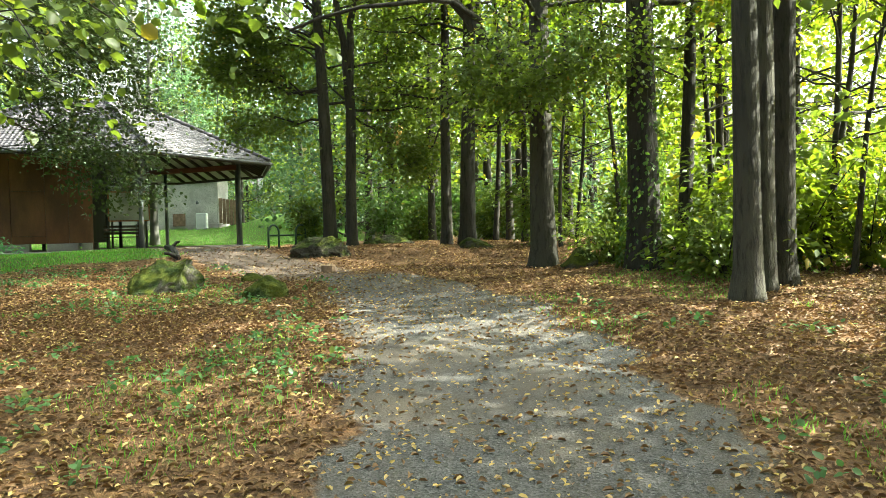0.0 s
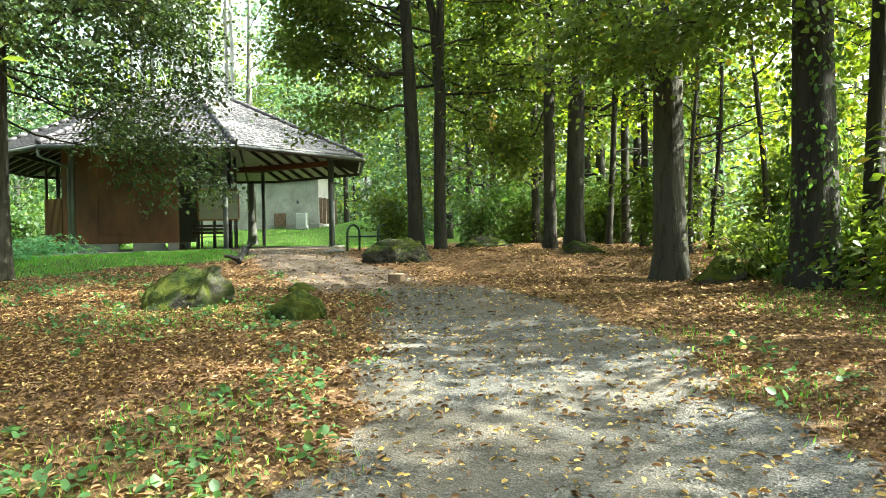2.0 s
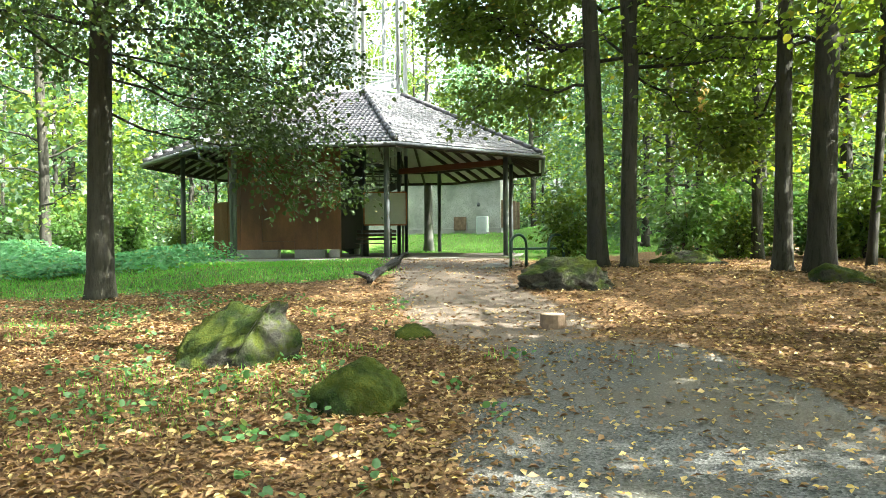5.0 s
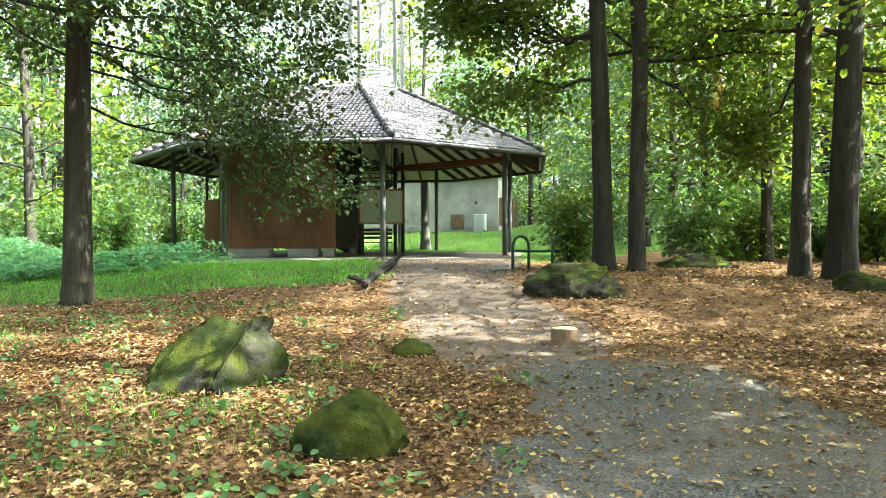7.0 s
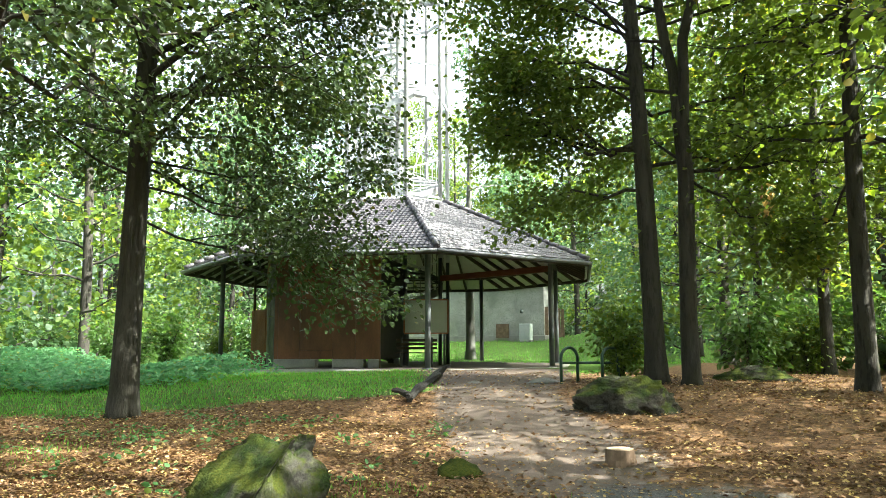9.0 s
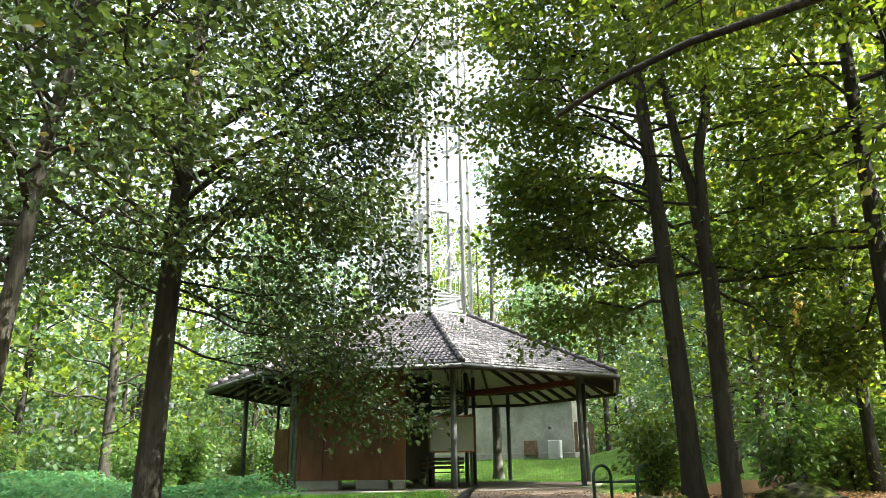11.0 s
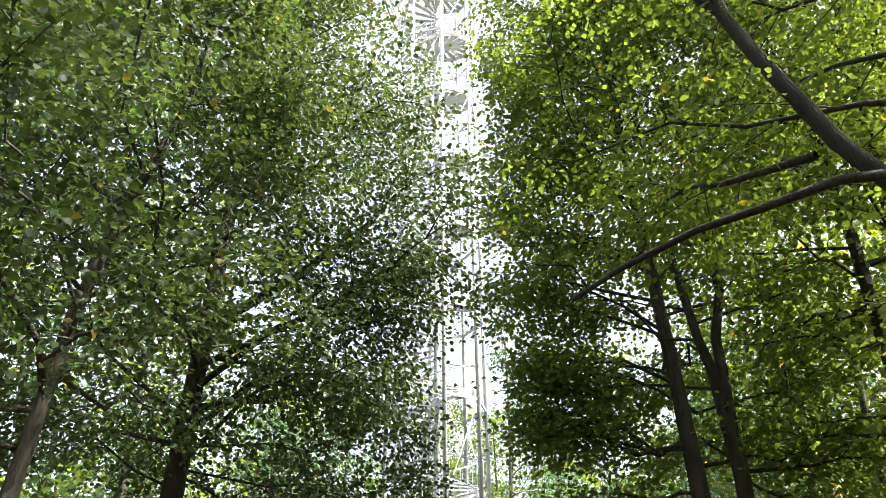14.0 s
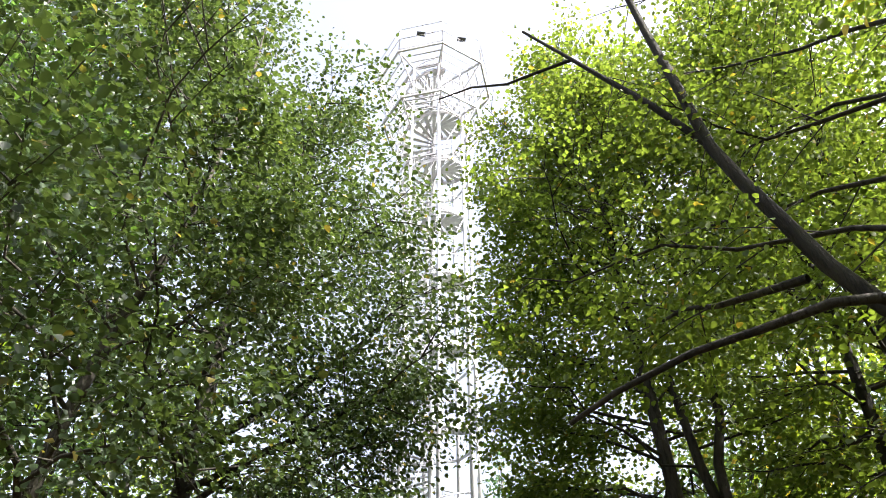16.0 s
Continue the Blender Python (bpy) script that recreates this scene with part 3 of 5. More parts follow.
for e in (BL, BR):
    part("frame_stile", box((0.05, 0.05, 1.09), (e.x, e.y, 3.13), b_turn, 0.004), FRAME_RED, board)
for e in (BL + b_dir * 0.12, BR - b_dir * 0.12):
    q = e + Vector((-b_dir.y, b_dir.x, 0)) * 0.07
    part("post", box((0.08, 0.08, 2.3), (q.x, q.y, SLAB_Z + 1.15), b_turn, 0.004), STEEL_DARK, board)

# ---- bench ----
def bench(at, turn):
    t = thing("bench", (*at, SLAB_Z), "dark slatted wooden bench with a backrest under the shelter", "bench")
    M = Matrix.Translation((*at, SLAB_Z)) @ Matrix.Rotation(radians(turn), 4, "Z")

    def plank(name, size, at2, mat=DARK_WOOD, tilt=None):
        bm = box(size, at2, 0, 0.005, tilt)
        bmesh.ops.transform(bm, matrix=M, verts=bm.verts)
        part(name, bm, mat, t)

    for i in range(4):
        plank("seat_slat", (1.35, 0.09, 0.035), (0, -0.18 + i * 0.105, 0.45))
    for i in range(3):
        plank("back_slat", (1.35, 0.03, 0.09), (0, 0.22 + 0.02 * i, 0.6 + 0.13 * i))
    for x in (-0.5, 0.5):
        plank("leg", (0.06, 0.06, 0.44), (x, -0.16, 0.22), STEEL_DARK)
        plank("back_leg", (0.06, 0.06, 0.95), (x, 0.26, 0.475), STEEL_DARK)


bench((-13.2, 28.55), 30)

# ---- lookout tower ----
tower = thing("lookout_tower", (*SHELTER, SLAB_Z), "tall octagonal galvanised steel lookout tower with a spiral stair", "tower")
TR, DECK = 1.95, 38.1
for k in range(8):
    part("leg", tube([ring(TR, k, 5.3), ring(TR, k, DECK)], 0.085, 10), STEEL, tower, smooth=True)
    # below the roof a dark colour stands in for shade on the steel
    part("leg_foot", tube([ring(TR, k, SLAB_Z), ring(TR, k, 5.302)], 0.072, 10), STEEL_DARK, tower, "foot of the leg, darkened for the roof's shade", True)
part("centre_column", tube([(*SHELTER, SLAB_Z), (*SHELTER, DECK)], 0.11, 12), STEEL, tower, smooth=True)
PITCH, RISE, STAIR0 = 20, 0.19, 125.0
n_treads = int((DECK - SLAB_Z) / RISE)
tread_me = shaded_tread = None
for i in range(n_treads):
    a = radians(STAIR0 + i * 360.0 / PITCH)
    z = SLAB_Z + RISE * (i + 1)
    if tread_me is None:
        bm = bmesh.new()
        lo = [(0.1, -0.05), (1.72, -0.13), (1.72, 0.13), (0.1, 0.05)]
        v0 = [bm.verts.new((x, y, 0)) for x, y in lo]
        v1 = [bm.verts.new((x, y, -0.045)) for x, y in lo]
        bm.faces.new(v0)
        bm.faces.new(v1[::-1])
        for j in range(4):
            bm.faces.new((v1[j], v1[(j + 1) % 4], v0[(j + 1) % 4], v0[j]))
        bmesh.ops.recalc_face_normals(bm, faces=bm.faces[:])
        tread_me = bpy.data.meshes.new("tread")
        bm.to_mesh(tread_me)
        bm.free()
    # low treads get the dark steel too, roof shade put into colour
    if shaded_tread is None:
        shaded_tread = tread_me.copy()
        shaded_tread.materials.append(STEEL_DARK)
    ob = part("tread", shaded_tread if z < 5.2 else tread_me, STEEL, tower)
    ob.matrix_basis = Matrix.Translation((*SHELTER, z)) @ Matrix.Rotation(a, 4, "Z")
helix = lambda r, dz: [(SHELTER[0] + r * math.cos(radians(STAIR0 + i * 18)), SHELTER[1] + r * math.sin(radians(STAIR0 + i * 18)), SLAB_Z + RISE * (i + 1) + dz) for i in range(n_treads)]
part("handrail", tube(helix(1.74, 1.05), 0.03, 6), STEEL, tower, smooth=True)
part("midrail", tube(helix(1.74, 0.15), 0.02, 5), STEEL, tower, smooth=True)


def helical_plate(i0, i1, r, lo, hi, th=0.02):
    """A standing plate that winds up the outer ends of the treads i0 to i1."""
    verts, faces = [], []
    for i in range(i0, i1 + 1):
        a, z = radians(STAIR0 + i * 18), SLAB_Z + RISE * (i + 1)
        for rr, dz in ((r, lo), (r, hi), (r + th, hi), (r + th, lo)):
            verts.append((SHELTER[0] + rr * math.cos(a), SHELTER[1] + rr * math.sin(a), z + dz))
    for i in range(i1 - i0):
        for q in range(4):
            faces.append((4 * i + q, 4 * i + (q + 1) % 4, 4 * i + 4 + (q + 1) % 4, 4 * i + 4 + q))
    return verts, faces


# the stringer's dark colour, standing in for roof shade, ends here
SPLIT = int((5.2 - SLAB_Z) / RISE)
part("stringer", helical_plate(0, SPLIT, 1.73, -0.22, 0.05), STEEL_DARK, tower, "stair stringer, coloured dark for the roof's shade")
part("stringer", helical_plate(SPLIT, n_treads - 1, 1.73, -0.22, 0.05), STEEL, tower)
# low balusters are coloured dark as if in the roof's shade
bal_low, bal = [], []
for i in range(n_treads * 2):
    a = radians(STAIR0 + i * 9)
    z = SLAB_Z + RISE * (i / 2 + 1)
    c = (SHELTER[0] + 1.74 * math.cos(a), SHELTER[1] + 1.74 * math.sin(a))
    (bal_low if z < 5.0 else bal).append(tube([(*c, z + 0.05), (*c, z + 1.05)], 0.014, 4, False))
tagged(part("stair_railing", joined(bal_low), STEEL_DARK, tower, "stair balusters, coloured dark for the roof's shade"), kind="stuff")
tagged(part("stair_railing", joined(bal), STEEL, tower), kind="stuff")
z, i = 7.55, 0
while z < 41:
    for k in range(8):
        part("ring_bar", beam(ring(TR, k, z), ring(TR, k + 1, z), 0.06, 0.1, 0), STEEL, tower)
        if k % 2 == i % 2 and z < 34:
            part("brace", tube([ring(TR, k, z), ring(TR, k + 1, z + 3.8)], 0.022, 6), STEEL, tower)
    z, i = z + 3.8, i + 1


def railing(r, z, parent, height=1.1, bars=14):
    for k in range(8):
        a, b = ring(r, k, z), ring(r, k + 1, z)
        up = Vector((0, 0, 1))
        part("rail_post", tube([a, a + up * height], 0.03, 6), STEEL, parent)
        for h in (0.12, height):
            part("rail", tube([a + up * h, b + up * h], 0.025, 6), STEEL, parent)
        part("railing_infill", joined([tube([a + (b - a) * (j / bars) + up * 0.12, a + (b - a) * (j / bars) + up * height], 0.011, 4, False) for j in range(1, bars)]), STEEL, parent)


def deck(r0, r1, z, parent):
    for k in range(8):
        a, b, c, d = ring(r0, k, z), ring(r0, k + 1, z), ring(r1, k + 1, z), ring(r1, k, z)
        part("deck_beam", beam(c, d, 0.1, 0.16, 0), STEEL, parent)
        part("deck_beam", beam(a, d, 0.08, 0.14, 0), STEEL, parent)
        for s in (0.33, 0.66):
            part("deck_bar", beam(a + (d - a) * s, b + (c - b) * s, 0.05, 0.08, 0), STEEL, parent)


# lower gallery and viewing deck, both carried on brackets
deck(TR, 2.9, 34.4, tower)
railing(2.9, 34.45, tower, 1.25)
deck(TR, 3.4, DECK, tower)
deck(0.15, TR, DECK, tower)
railing(3.4, DECK + 0.05, tower, 1.15)
for k in range(8):
    part("bracket", beam(ring(TR, k, 32.6), ring(2.85, k, 34.3), 0.06, 0.08, 0), STEEL, tower)
    part("bracket", beam(ring(TR, k, 36.2), ring(3.35, k, DECK - 0.1), 0.06, 0.08, 0), STEEL, tower)
    part("mast_post", tube([ring(3.4, k, DECK), ring(3.4, k, DECK + 2.15)], 0.03, 6), STEEL, tower)
    part("crown_rail", tube([ring(3.4, k, DECK + 2.15), ring(3.4, k + 1, DECK + 2.15)], 0.022, 6), STEEL, tower)
# flat boxes on stems for the small dark fittings above the railing
for k in (0, 7):
    q = (ring(3.4, k, DECK + 1.2) + ring(3.4, k + 1, DECK + 1.2)) / 2
    part("viewing_plate", box((0.5, 0.3, 0.05), q + Vector((0, 0, 0.1)), 40, 0.01), STEEL_DARK, tower, "small dark fitting on the railing")
    part("plate_stem", tube([q + Vector((0, 0, -0.1)), q + Vector((0, 0, 0.1))], 0.03, 8), STEEL_DARK, tower)

# ---- plain building behind the shelter ----
house = thing("service_building", (-20.5, 45.0, 2.4), "low grey-white plastered building with a flat roof behind the shelter", "building")
h_mid, h_turn = Vector((-20.6, 45.0, 0)), 2.0
part("wall", box((11.0, 2.0, 4.6), (h_mid.x, h_mid.y, 3.1), h_turn, 0.02), PLASTER, house)
part("roof", box((11.4, 2.4, 0.14), (h_mid.x, h_mid.y, 5.47), h_turn, 0.02), CONCRETE, house, "grey flat roof slab")
part("plinth", box((11.06, 2.06, 1.0), (h_mid.x, h_mid.y, 2.2), h_turn, 0.02), CONCRETE, house)
# pipe and lamp bracket over the wall, boarded hatch, and the meter cabinet before it
part("wall_pipe", tube([(-19.0, 43.9, 5.3), (-15.3, 43.98, 5.32)], 0.06, 8), STEEL, house, "pale pipe under the roof edge", True)
part("hatch", box((0.75, 0.05, 0.75), (-17.4, 43.98, 2.95), h_turn, 0.01), STUMP_SIDE, house, "weathered pinkish boarded hatch")
part("wall_lamp", tube([(-16.2, 43.98, 4.0), (-16.2, 43.8, 4.03), (-16.15, 43.72, 3.9)], (0.05, 0.06, 0.09), 8), STEEL_DARK, house, "small dark wall lamp", True)
meter = thing("meter_cabinet", (-15.9, 43.5, 2.1), "pale grey sheet-metal meter cabinet before the building", "cabinet")
part("body", box((0.62, 0.35, 1.0), (-15.84, 43.55, 2.8), h_turn, 0.015), BOARD, meter)
part("door", box((0.54, 0.03, 0.9), (-15.84, 43.36, 2.82), h_turn, 0.008), STEEL, meter)
part("plinth", box((0.66, 0.38, 0.5), (-15.84, 43.55, 2.2), h_turn, 0.01), CONCRETE, meter)
# pale boards stand in for the sunlit end wall of the building
fence = thing("board_wall", (-13.5, 44.3, 2.8), "low pale boards standing in for the building's sunlit end wall", "fence")
for i in range(5):
    part("board", box((0.19, 0.03, 1.5 + 0.03 * math.sin(9 * i)), (-14.95 + 0.2 * i, 44.25 + 0.05 * i, 3.45 - 0.03 * i), h_turn, 0.004), STUMP_SIDE, fence)

# ---- stones, log, stump, stand ----
def boulder(name, at, size, turn, seed, label, mat, rough=0.16, sub=5, reach=(0.25, 0.42), planes=()):
    """A weathered block: a ball cut by tilted planes, then roughened at three scales."""
    rng = np.random.default_rng(seed * 31)
    bm = bmesh.new()
    bmesh.ops.create_icosphere(bm, subdivisions=sub, radius=0.5)
    off = Vector((seed * 13.7, seed * 5.1, seed * 2.3))
    cuts = []
    for i in range(9):
        a, e = i * 2.4 + rng.uniform(-0.5, 0.5), rng.uniform(-0.1, 1.1)
        cuts.append((Vector((math.cos(a) * math.cos(e), math.sin(a) * math.cos(e), math.sin(e))), rng.uniform(*reach)))
    if planes:
        cuts = [(Vector(n).normalized(), far) for n, far in planes]
    for v in bm.verts:
        d = v.co.normalized()
        q = d * 0.62 if planes else d * 0.5
        for n, far in cuts:
            over = q.dot(n) - far
            if over > 0:
                q = q - n * over
        v.co = q * (1 + rough * noise.noise(d * 1.6 + off) + 0.6 * rough * noise.noise(d * 4.2 + off) + 0.3 * rough * noise.noise(d * 11.0 + off) + 0.12 * rough * noise.noise(d * 27.0 + off))
    m = Matrix.Translation(at) @ Matrix.Rotation(radians(turn), 4, "Z") @ Matrix.Diagonal((*size, 1))
    bmesh.ops.transform(bm, matrix=m, verts=bm.verts)
    ob = part(name, bm, mat, smooth=True)
    return tagged(ob, label, "rock")


def on_ground(x, y, up=0.0):
    return (x, y, float(ground_z(x, y)) + up)


boulder("boulder", on_ground(-4.42, 12.28, 0.1), (1.0, 0.8, 0.98), 28, 1, "mossy angular boulder half sunk in fallen leaves", MOSSY, 0.3,
        planes=(((-0.5, -0.42, 0.76), 0.2), ((0.72, -0.62, 0.3), 0.33), ((0.95, 0.25, 0.22), 0.43), ((-1.0, -0.2, 0.1), 0.5), ((-0.1, -1.0, 0.15), 0.37), ((0.0, 1.0, 0.3), 0.4), ((0.12, 0.2, 1.0), 0.4)))
boulder("boulder", on_ground(-2.64, 11.48, 0.03), (0.64, 0.6, 0.6), 14, 21, "low moss-covered boulder beside the gravel path", MOSS_DEEP, 0.13, reach=(0.38, 0.47))
boulder("boulder", on_ground(-3.12, 17.75, 0.07), (1.5, 0.95, 0.78), -4, 3, "long dark mossy boulder at the foot of two trees", MOSS_THIN, 0.24, reach=(0.32, 0.45))
boulder("boulder", on_ground(-2.2, 23.4, 0.06), (1.7, 0.8, 0.42), 8, 4, "low flat boulder among fallen leaves", MOSS_THIN, 0.16)
boulder("boulder", on_ground(-3.6, 14.0, 0.02), (0.5, 0.35, 0.3), 0, 5, "small mossy stone in the leaves", MOSSY, 0.12, 3)
boulder("boulder", on_ground(2.3, 14.6, 0.12), (0.8, 0.6, 0.5), 20, 6, "dark mossy boulder beside a thick trunk", MOSSY, 0.14, 3)
boulder("boulder", on_ground(-5.9, 21.6, 0.02), (0.8, 0.35, 0.22), 10, 7, "flat dark stone in the trodden dirt", STONE, 0.14, 3)
boulder("boulder", on_ground(-6.9, 20.6, 0.0), (0.45, 0.25, 0.14), 40, 8, "flat dark stone in the trodden dirt", STONE, 0.14, 3)
boulder("boulder", on_ground(0.4, 19.0, 0.05), (0.9, 0.5, 0.5), 5, 9, "low mossy stone at a tree foot", MOSSY, 0.14, 3)

stump = thing("tree_stump", on_ground(-2.3, 14.72), "low freshly sawn tree stump at the path's end", "stump")
rs = np.random.default_rng(3)
SX, SY, SZ = on_ground(-2.42, 14.85, 0.02)
part("bark", tube([(SX, SY, SZ - 0.1), (SX, SY, SZ + 0.03), (SX, SY, SZ + 0.12)], (0.15, 0.138, 0.132), 18, True, 0.04, rs), STUMP_SIDE, stump)
part("cut_face", tube([(SX, SY, SZ + 0.11), (SX, SY, SZ + 0.125)], 0.124, 18), CUT_WOOD, stump, "pale sawn face")

log = thing("fallen_log", on_ground(-7.6, 20.0), "charred dark log lying on the grass by the shelter", "log")
lp = [(-6.5, 17.65), (-6.95, 18.6), (-7.5, 19.8), (-8.1, 21.1), (-8.7, 22.3), (-9.3, 23.4)]
part("trunk", tube([(x, y, float(ground_z(x, y)) + 0.07 + 0.03 * (i % 2)) for i, (x, y) in enumerate(lp)], (0.055, 0.065, 0.075, 0.08, 0.085, 0.075), 12, True, 0.12, rs), CHAR, log)
for (x, y), d in (((-6.62, 17.85), (-0.26, -0.1, 0.08)), ((-6.55, 17.75), (0.1, -0.22, 0.02)), ((-8.5, 22.0), (0.12, 0.25, 0.16))):
    z = float(ground_z(x, y)) + 0.09
    part("branch_stub", tube([(x, y, z), (x + d[0] * 0.6, y + d[1] * 0.6, z + d[2] * 0.9), (x + d[0], y + d[1], z + d[2])], (0.055, 0.045, 0.03), 8, True, 0.1, rs), CHAR, log)

stand = thing("bicycle_stand", on_ground(-5.35, 21.5), "dark green painted tubular steel hoop stand", "bicycle stand")
hx = Vector((0.32, 0.62, 0)).normalized()
def hoop(base):
    pts = [Vector((*base, 1.3)), Vector((*base, 1.88))]
    for i in range(1, 9):
        a = math.pi * i / 9
        pts.append(Vector((*base, 1.88)) + hx * (0.21 - 0.21 * math.cos(a)) + Vector((0, 0, 0.21 * math.sin(a))))
    e = Vector((*base, 0)) + hx * 0.42
    return pts + [Vector((e.x, e.y, 1.88)), Vector((e.x, e.y, 1.3))]
part("hoop", tube(hoop((-5.42, 21.25)), 0.03, 10), GREEN_STEEL, stand, smooth=True)
part("hoop", tube(hoop((-4.72, 21.55)), 0.03, 10), GREEN_STEEL, stand, smooth=True)
a0 = Vector((-5.42, 21.25, 1.8))
part("crossbar", tube([a0, a0 + hx * 0.42, a0 + hx * 0.42 + Vector((0.7, 0.3, 0))], 0.024, 8), GREEN_STEEL, stand)


# ---- trees ----
def tree_shape(rng, trunk, crown_base, height, radius, twigs=True, limbs=22, subs=6, sprays=3, lean_up=0.5, extra=(), keep=None, squash=1.0, density=1.0):
    """Wood (verts, faces) and the places and directions of leaf sprays. trunk: rows of x, y, z, radius."""
    tr = np.asarray(trunk, float)
    wood = [tube(tr[:, :3], tr[:, 3], 12, True, 0.035, rng)]
    zs = tr[:, 2]
    spots, dirs = [], []

    def limb(p0, d, length, r0, n_sub, leafy=False):
        s = np.linspace(0, 1, 7)
        side = np.cross(d, (0, 0, 1.0))
        bend = rng.normal() * 0.12 * length
        pts = p0 + d * (s * length)[:, None] + side * (np.sin(s * 3.0) * bend)[:, None]
        pts[:, 2] += (s ** 1.6) * length * lean_up * 0.25 - (s ** 3) * length * 0.12
        pts[1:-1] += rng.normal(size=(5, 3)) * 0.03 * length
        if keep is not None and not keep(pts[3]):
            return
        if keep is not None and not keep(pts[-1]) and length > 0.8:
            return limb(p0, d, length * 0.72, r0, n_sub, leafy)
        wood.append(tube(pts, r0 * (1 - 0.88 * s), 6 if twigs else 4, False))
        for j in range(n_sub):
            u = 0.22 + 0.78 * (j + rng.uniform(0, 0.9)) / n_sub
            q = np.array([np.interp(u, s, pts[:, c]) for c in range(3)])
            az = (1 if j % 2 else -1) * rng.uniform(0.5, 1.2)
            c, sn = math.cos(az), math.sin(az)
            e = np.array([d[0] * c - d[1] * sn, d[0] * sn + d[1] * c, rng.normal() * 0.3 + 0.05])
            e /= np.linalg.norm(e)
            ln = length * (0.5 - 0.28 * u) * rng.uniform(0.7, 1.2)
            tw = q + e * (np.array([0, 0.4, 0.75, 1.0]) * ln)[:, None]
            tw[:, 2] -= np.array([0, 0.0, 0.05, 0.16]) * ln
            if keep is not None and not keep(tw[2]):
                continue
            if twigs:
                wood.append(tube(tw, max(0.012, r0 * 0.28) * np.array([1, 0.7, 0.45, 0.2]), 3, False))
            for v in np.linspace(0.3, 1.05, sprays):
                p = q + e * ln * v + rng.normal(size=3) * 0.12
                if noise.noise(Vector(p) * 0.55) + rng.normal() * 0.1 < (density - 0.5) * 0.9 or density > 0.95 or leafy:
                    p[2] -= 0.12 * ln * v * v
                    if keep is None or keep(p):
                        spots.append(p)
                        dirs.append(e)

    for i in range(limbs):
        f = (i + 0.5) / limbs
        h = crown_base + (height - crown_base) * f ** 0.9
        p0 = np.array([np.interp(h, zs, tr[:, c]) for c in range(3)])
        az = i * 2.399 + rng.uniform(-0.4, 0.4)
        prof = math.sqrt(max(0.05, 1 - ((f - 0.3) / 0.75) ** 2))
        el = radians(8 + 52 * f + rng.uniform(-8, 8)) * squash
        d = np.array([math.cos(az) * math.cos(el), math.sin(az) * math.cos(el), math.sin(el)])
        r_here = np.interp(h, zs, tr[:, 3])
        limb(p0, d, radius * prof * rng.uniform(0.75, 1.15), max(0.02, min(0.21 * r_here + 0.012, 0.075)), subs)
    for (x0, y0, z0), (x1, y1, z1), r0 in extra:
        p0, p1 = np.array([x0, y0, z0], float), np.array([x1, y1, z1], float)
        ln = np.linalg.norm(p1 - p0)
        limb(p0, (p1 - p0) / ln, ln, r0, subs + 2, True)
    return joined(wood), np.array(spots), np.array(dirs)


def tree(seed, trunk, crown_base, height, radius, label, leaf=LEAF, bark=BARK, per=26, size=0.11, spread=0.45, group="", full=True, slim=0.86, flat=0.55, **more):
    rng = np.random.default_rng(seed)
    wood, spots, dirs = tree_shape(rng, trunk, crown_base, height, radius, **more)
    x, y, z = trunk[0][:3]
    t = thing("tree", (x, y, z), label, "tree", group)
    part("trunk", wood, bark, t, smooth=True)
    pos, along, normal, sz = sprays_to_leaves(rng, spots, dirs, per, spread, size, flat)
    part("crown", leaf_mesh("crown", pos, along, normal, sz, leaf, slim, full=full), leaf, t)
    return t


def straight(x, y, r, height, lean=(0.0, 0.0), sway=0.1, seed=0, flare=1.5):
    """Rows for a trunk: flared foot, gentle sway, taper."""
    z0 = float(ground_z(x, y))
    rows = []
    for i, f in enumerate((0, 0.012, 0.035, 0.1, 0.2, 0.32, 0.45, 0.6, 0.75, 0.9, 1.0)):
        w = sway * (math.sin(2.1 * f * 3 + seed) - math.sin(seed)) * f
        rows.append((x + lean[0] * f * height + w, y + lean[1] * f * height + 0.6 * w, z0 - 0.1 + f * height,
                     r * (flare if i == 0 else 1.25 if i == 1 else 1.06 if i == 2 else (1.0 - 0.85 * f ** 1.2))))
    return rows


def both(*tests):
    return lambda p: all(f(p) for f in tests)


# the lane of open sky between the crowns, running from the path's bend to the tower
lane_dir = np.array([SHELTER[0] + 0.3, SHELTER[1] - 8.2])
lane_dir /= np.linalg.norm(lane_dir)
lane_n = np.array([lane_dir[1], -lane_dir[0]])  # points to the right of the lane


def left_of_lane(gap):
    return lambda p: -((p[0] + 0.3) * lane_n[0] + (p[1] - 8.2) * lane_n[1]) > gap


def right_of_lane(gap):
    return lambda p: ((p[0] + 0.3) * lane_n[0] + (p[1] - 8.2) * lane_n[1]) > gap


def under_slope(z0, rise):
    """Keeps what lies under a crown top that climbs away from the lane on its left."""
    return lambda p: p[2] < z0 - rise * ((p[0] + 0.3) * lane_n[0] + (p[1] - 8.2) * lane_n[1])


above = lambda z: (lambda p: p[2] > z)
behind = lambda y, z: (lambda p: p[1] > y or p[2] > z or p[0] < -4.7)


def bough(points, r0):
    """A bare limb along given points, to be joined to a tree's wood."""
    p = np.asarray(points, float)
    return tube(p, np.linspace(r0, r0 * 0.45, len(p)), 8, False)


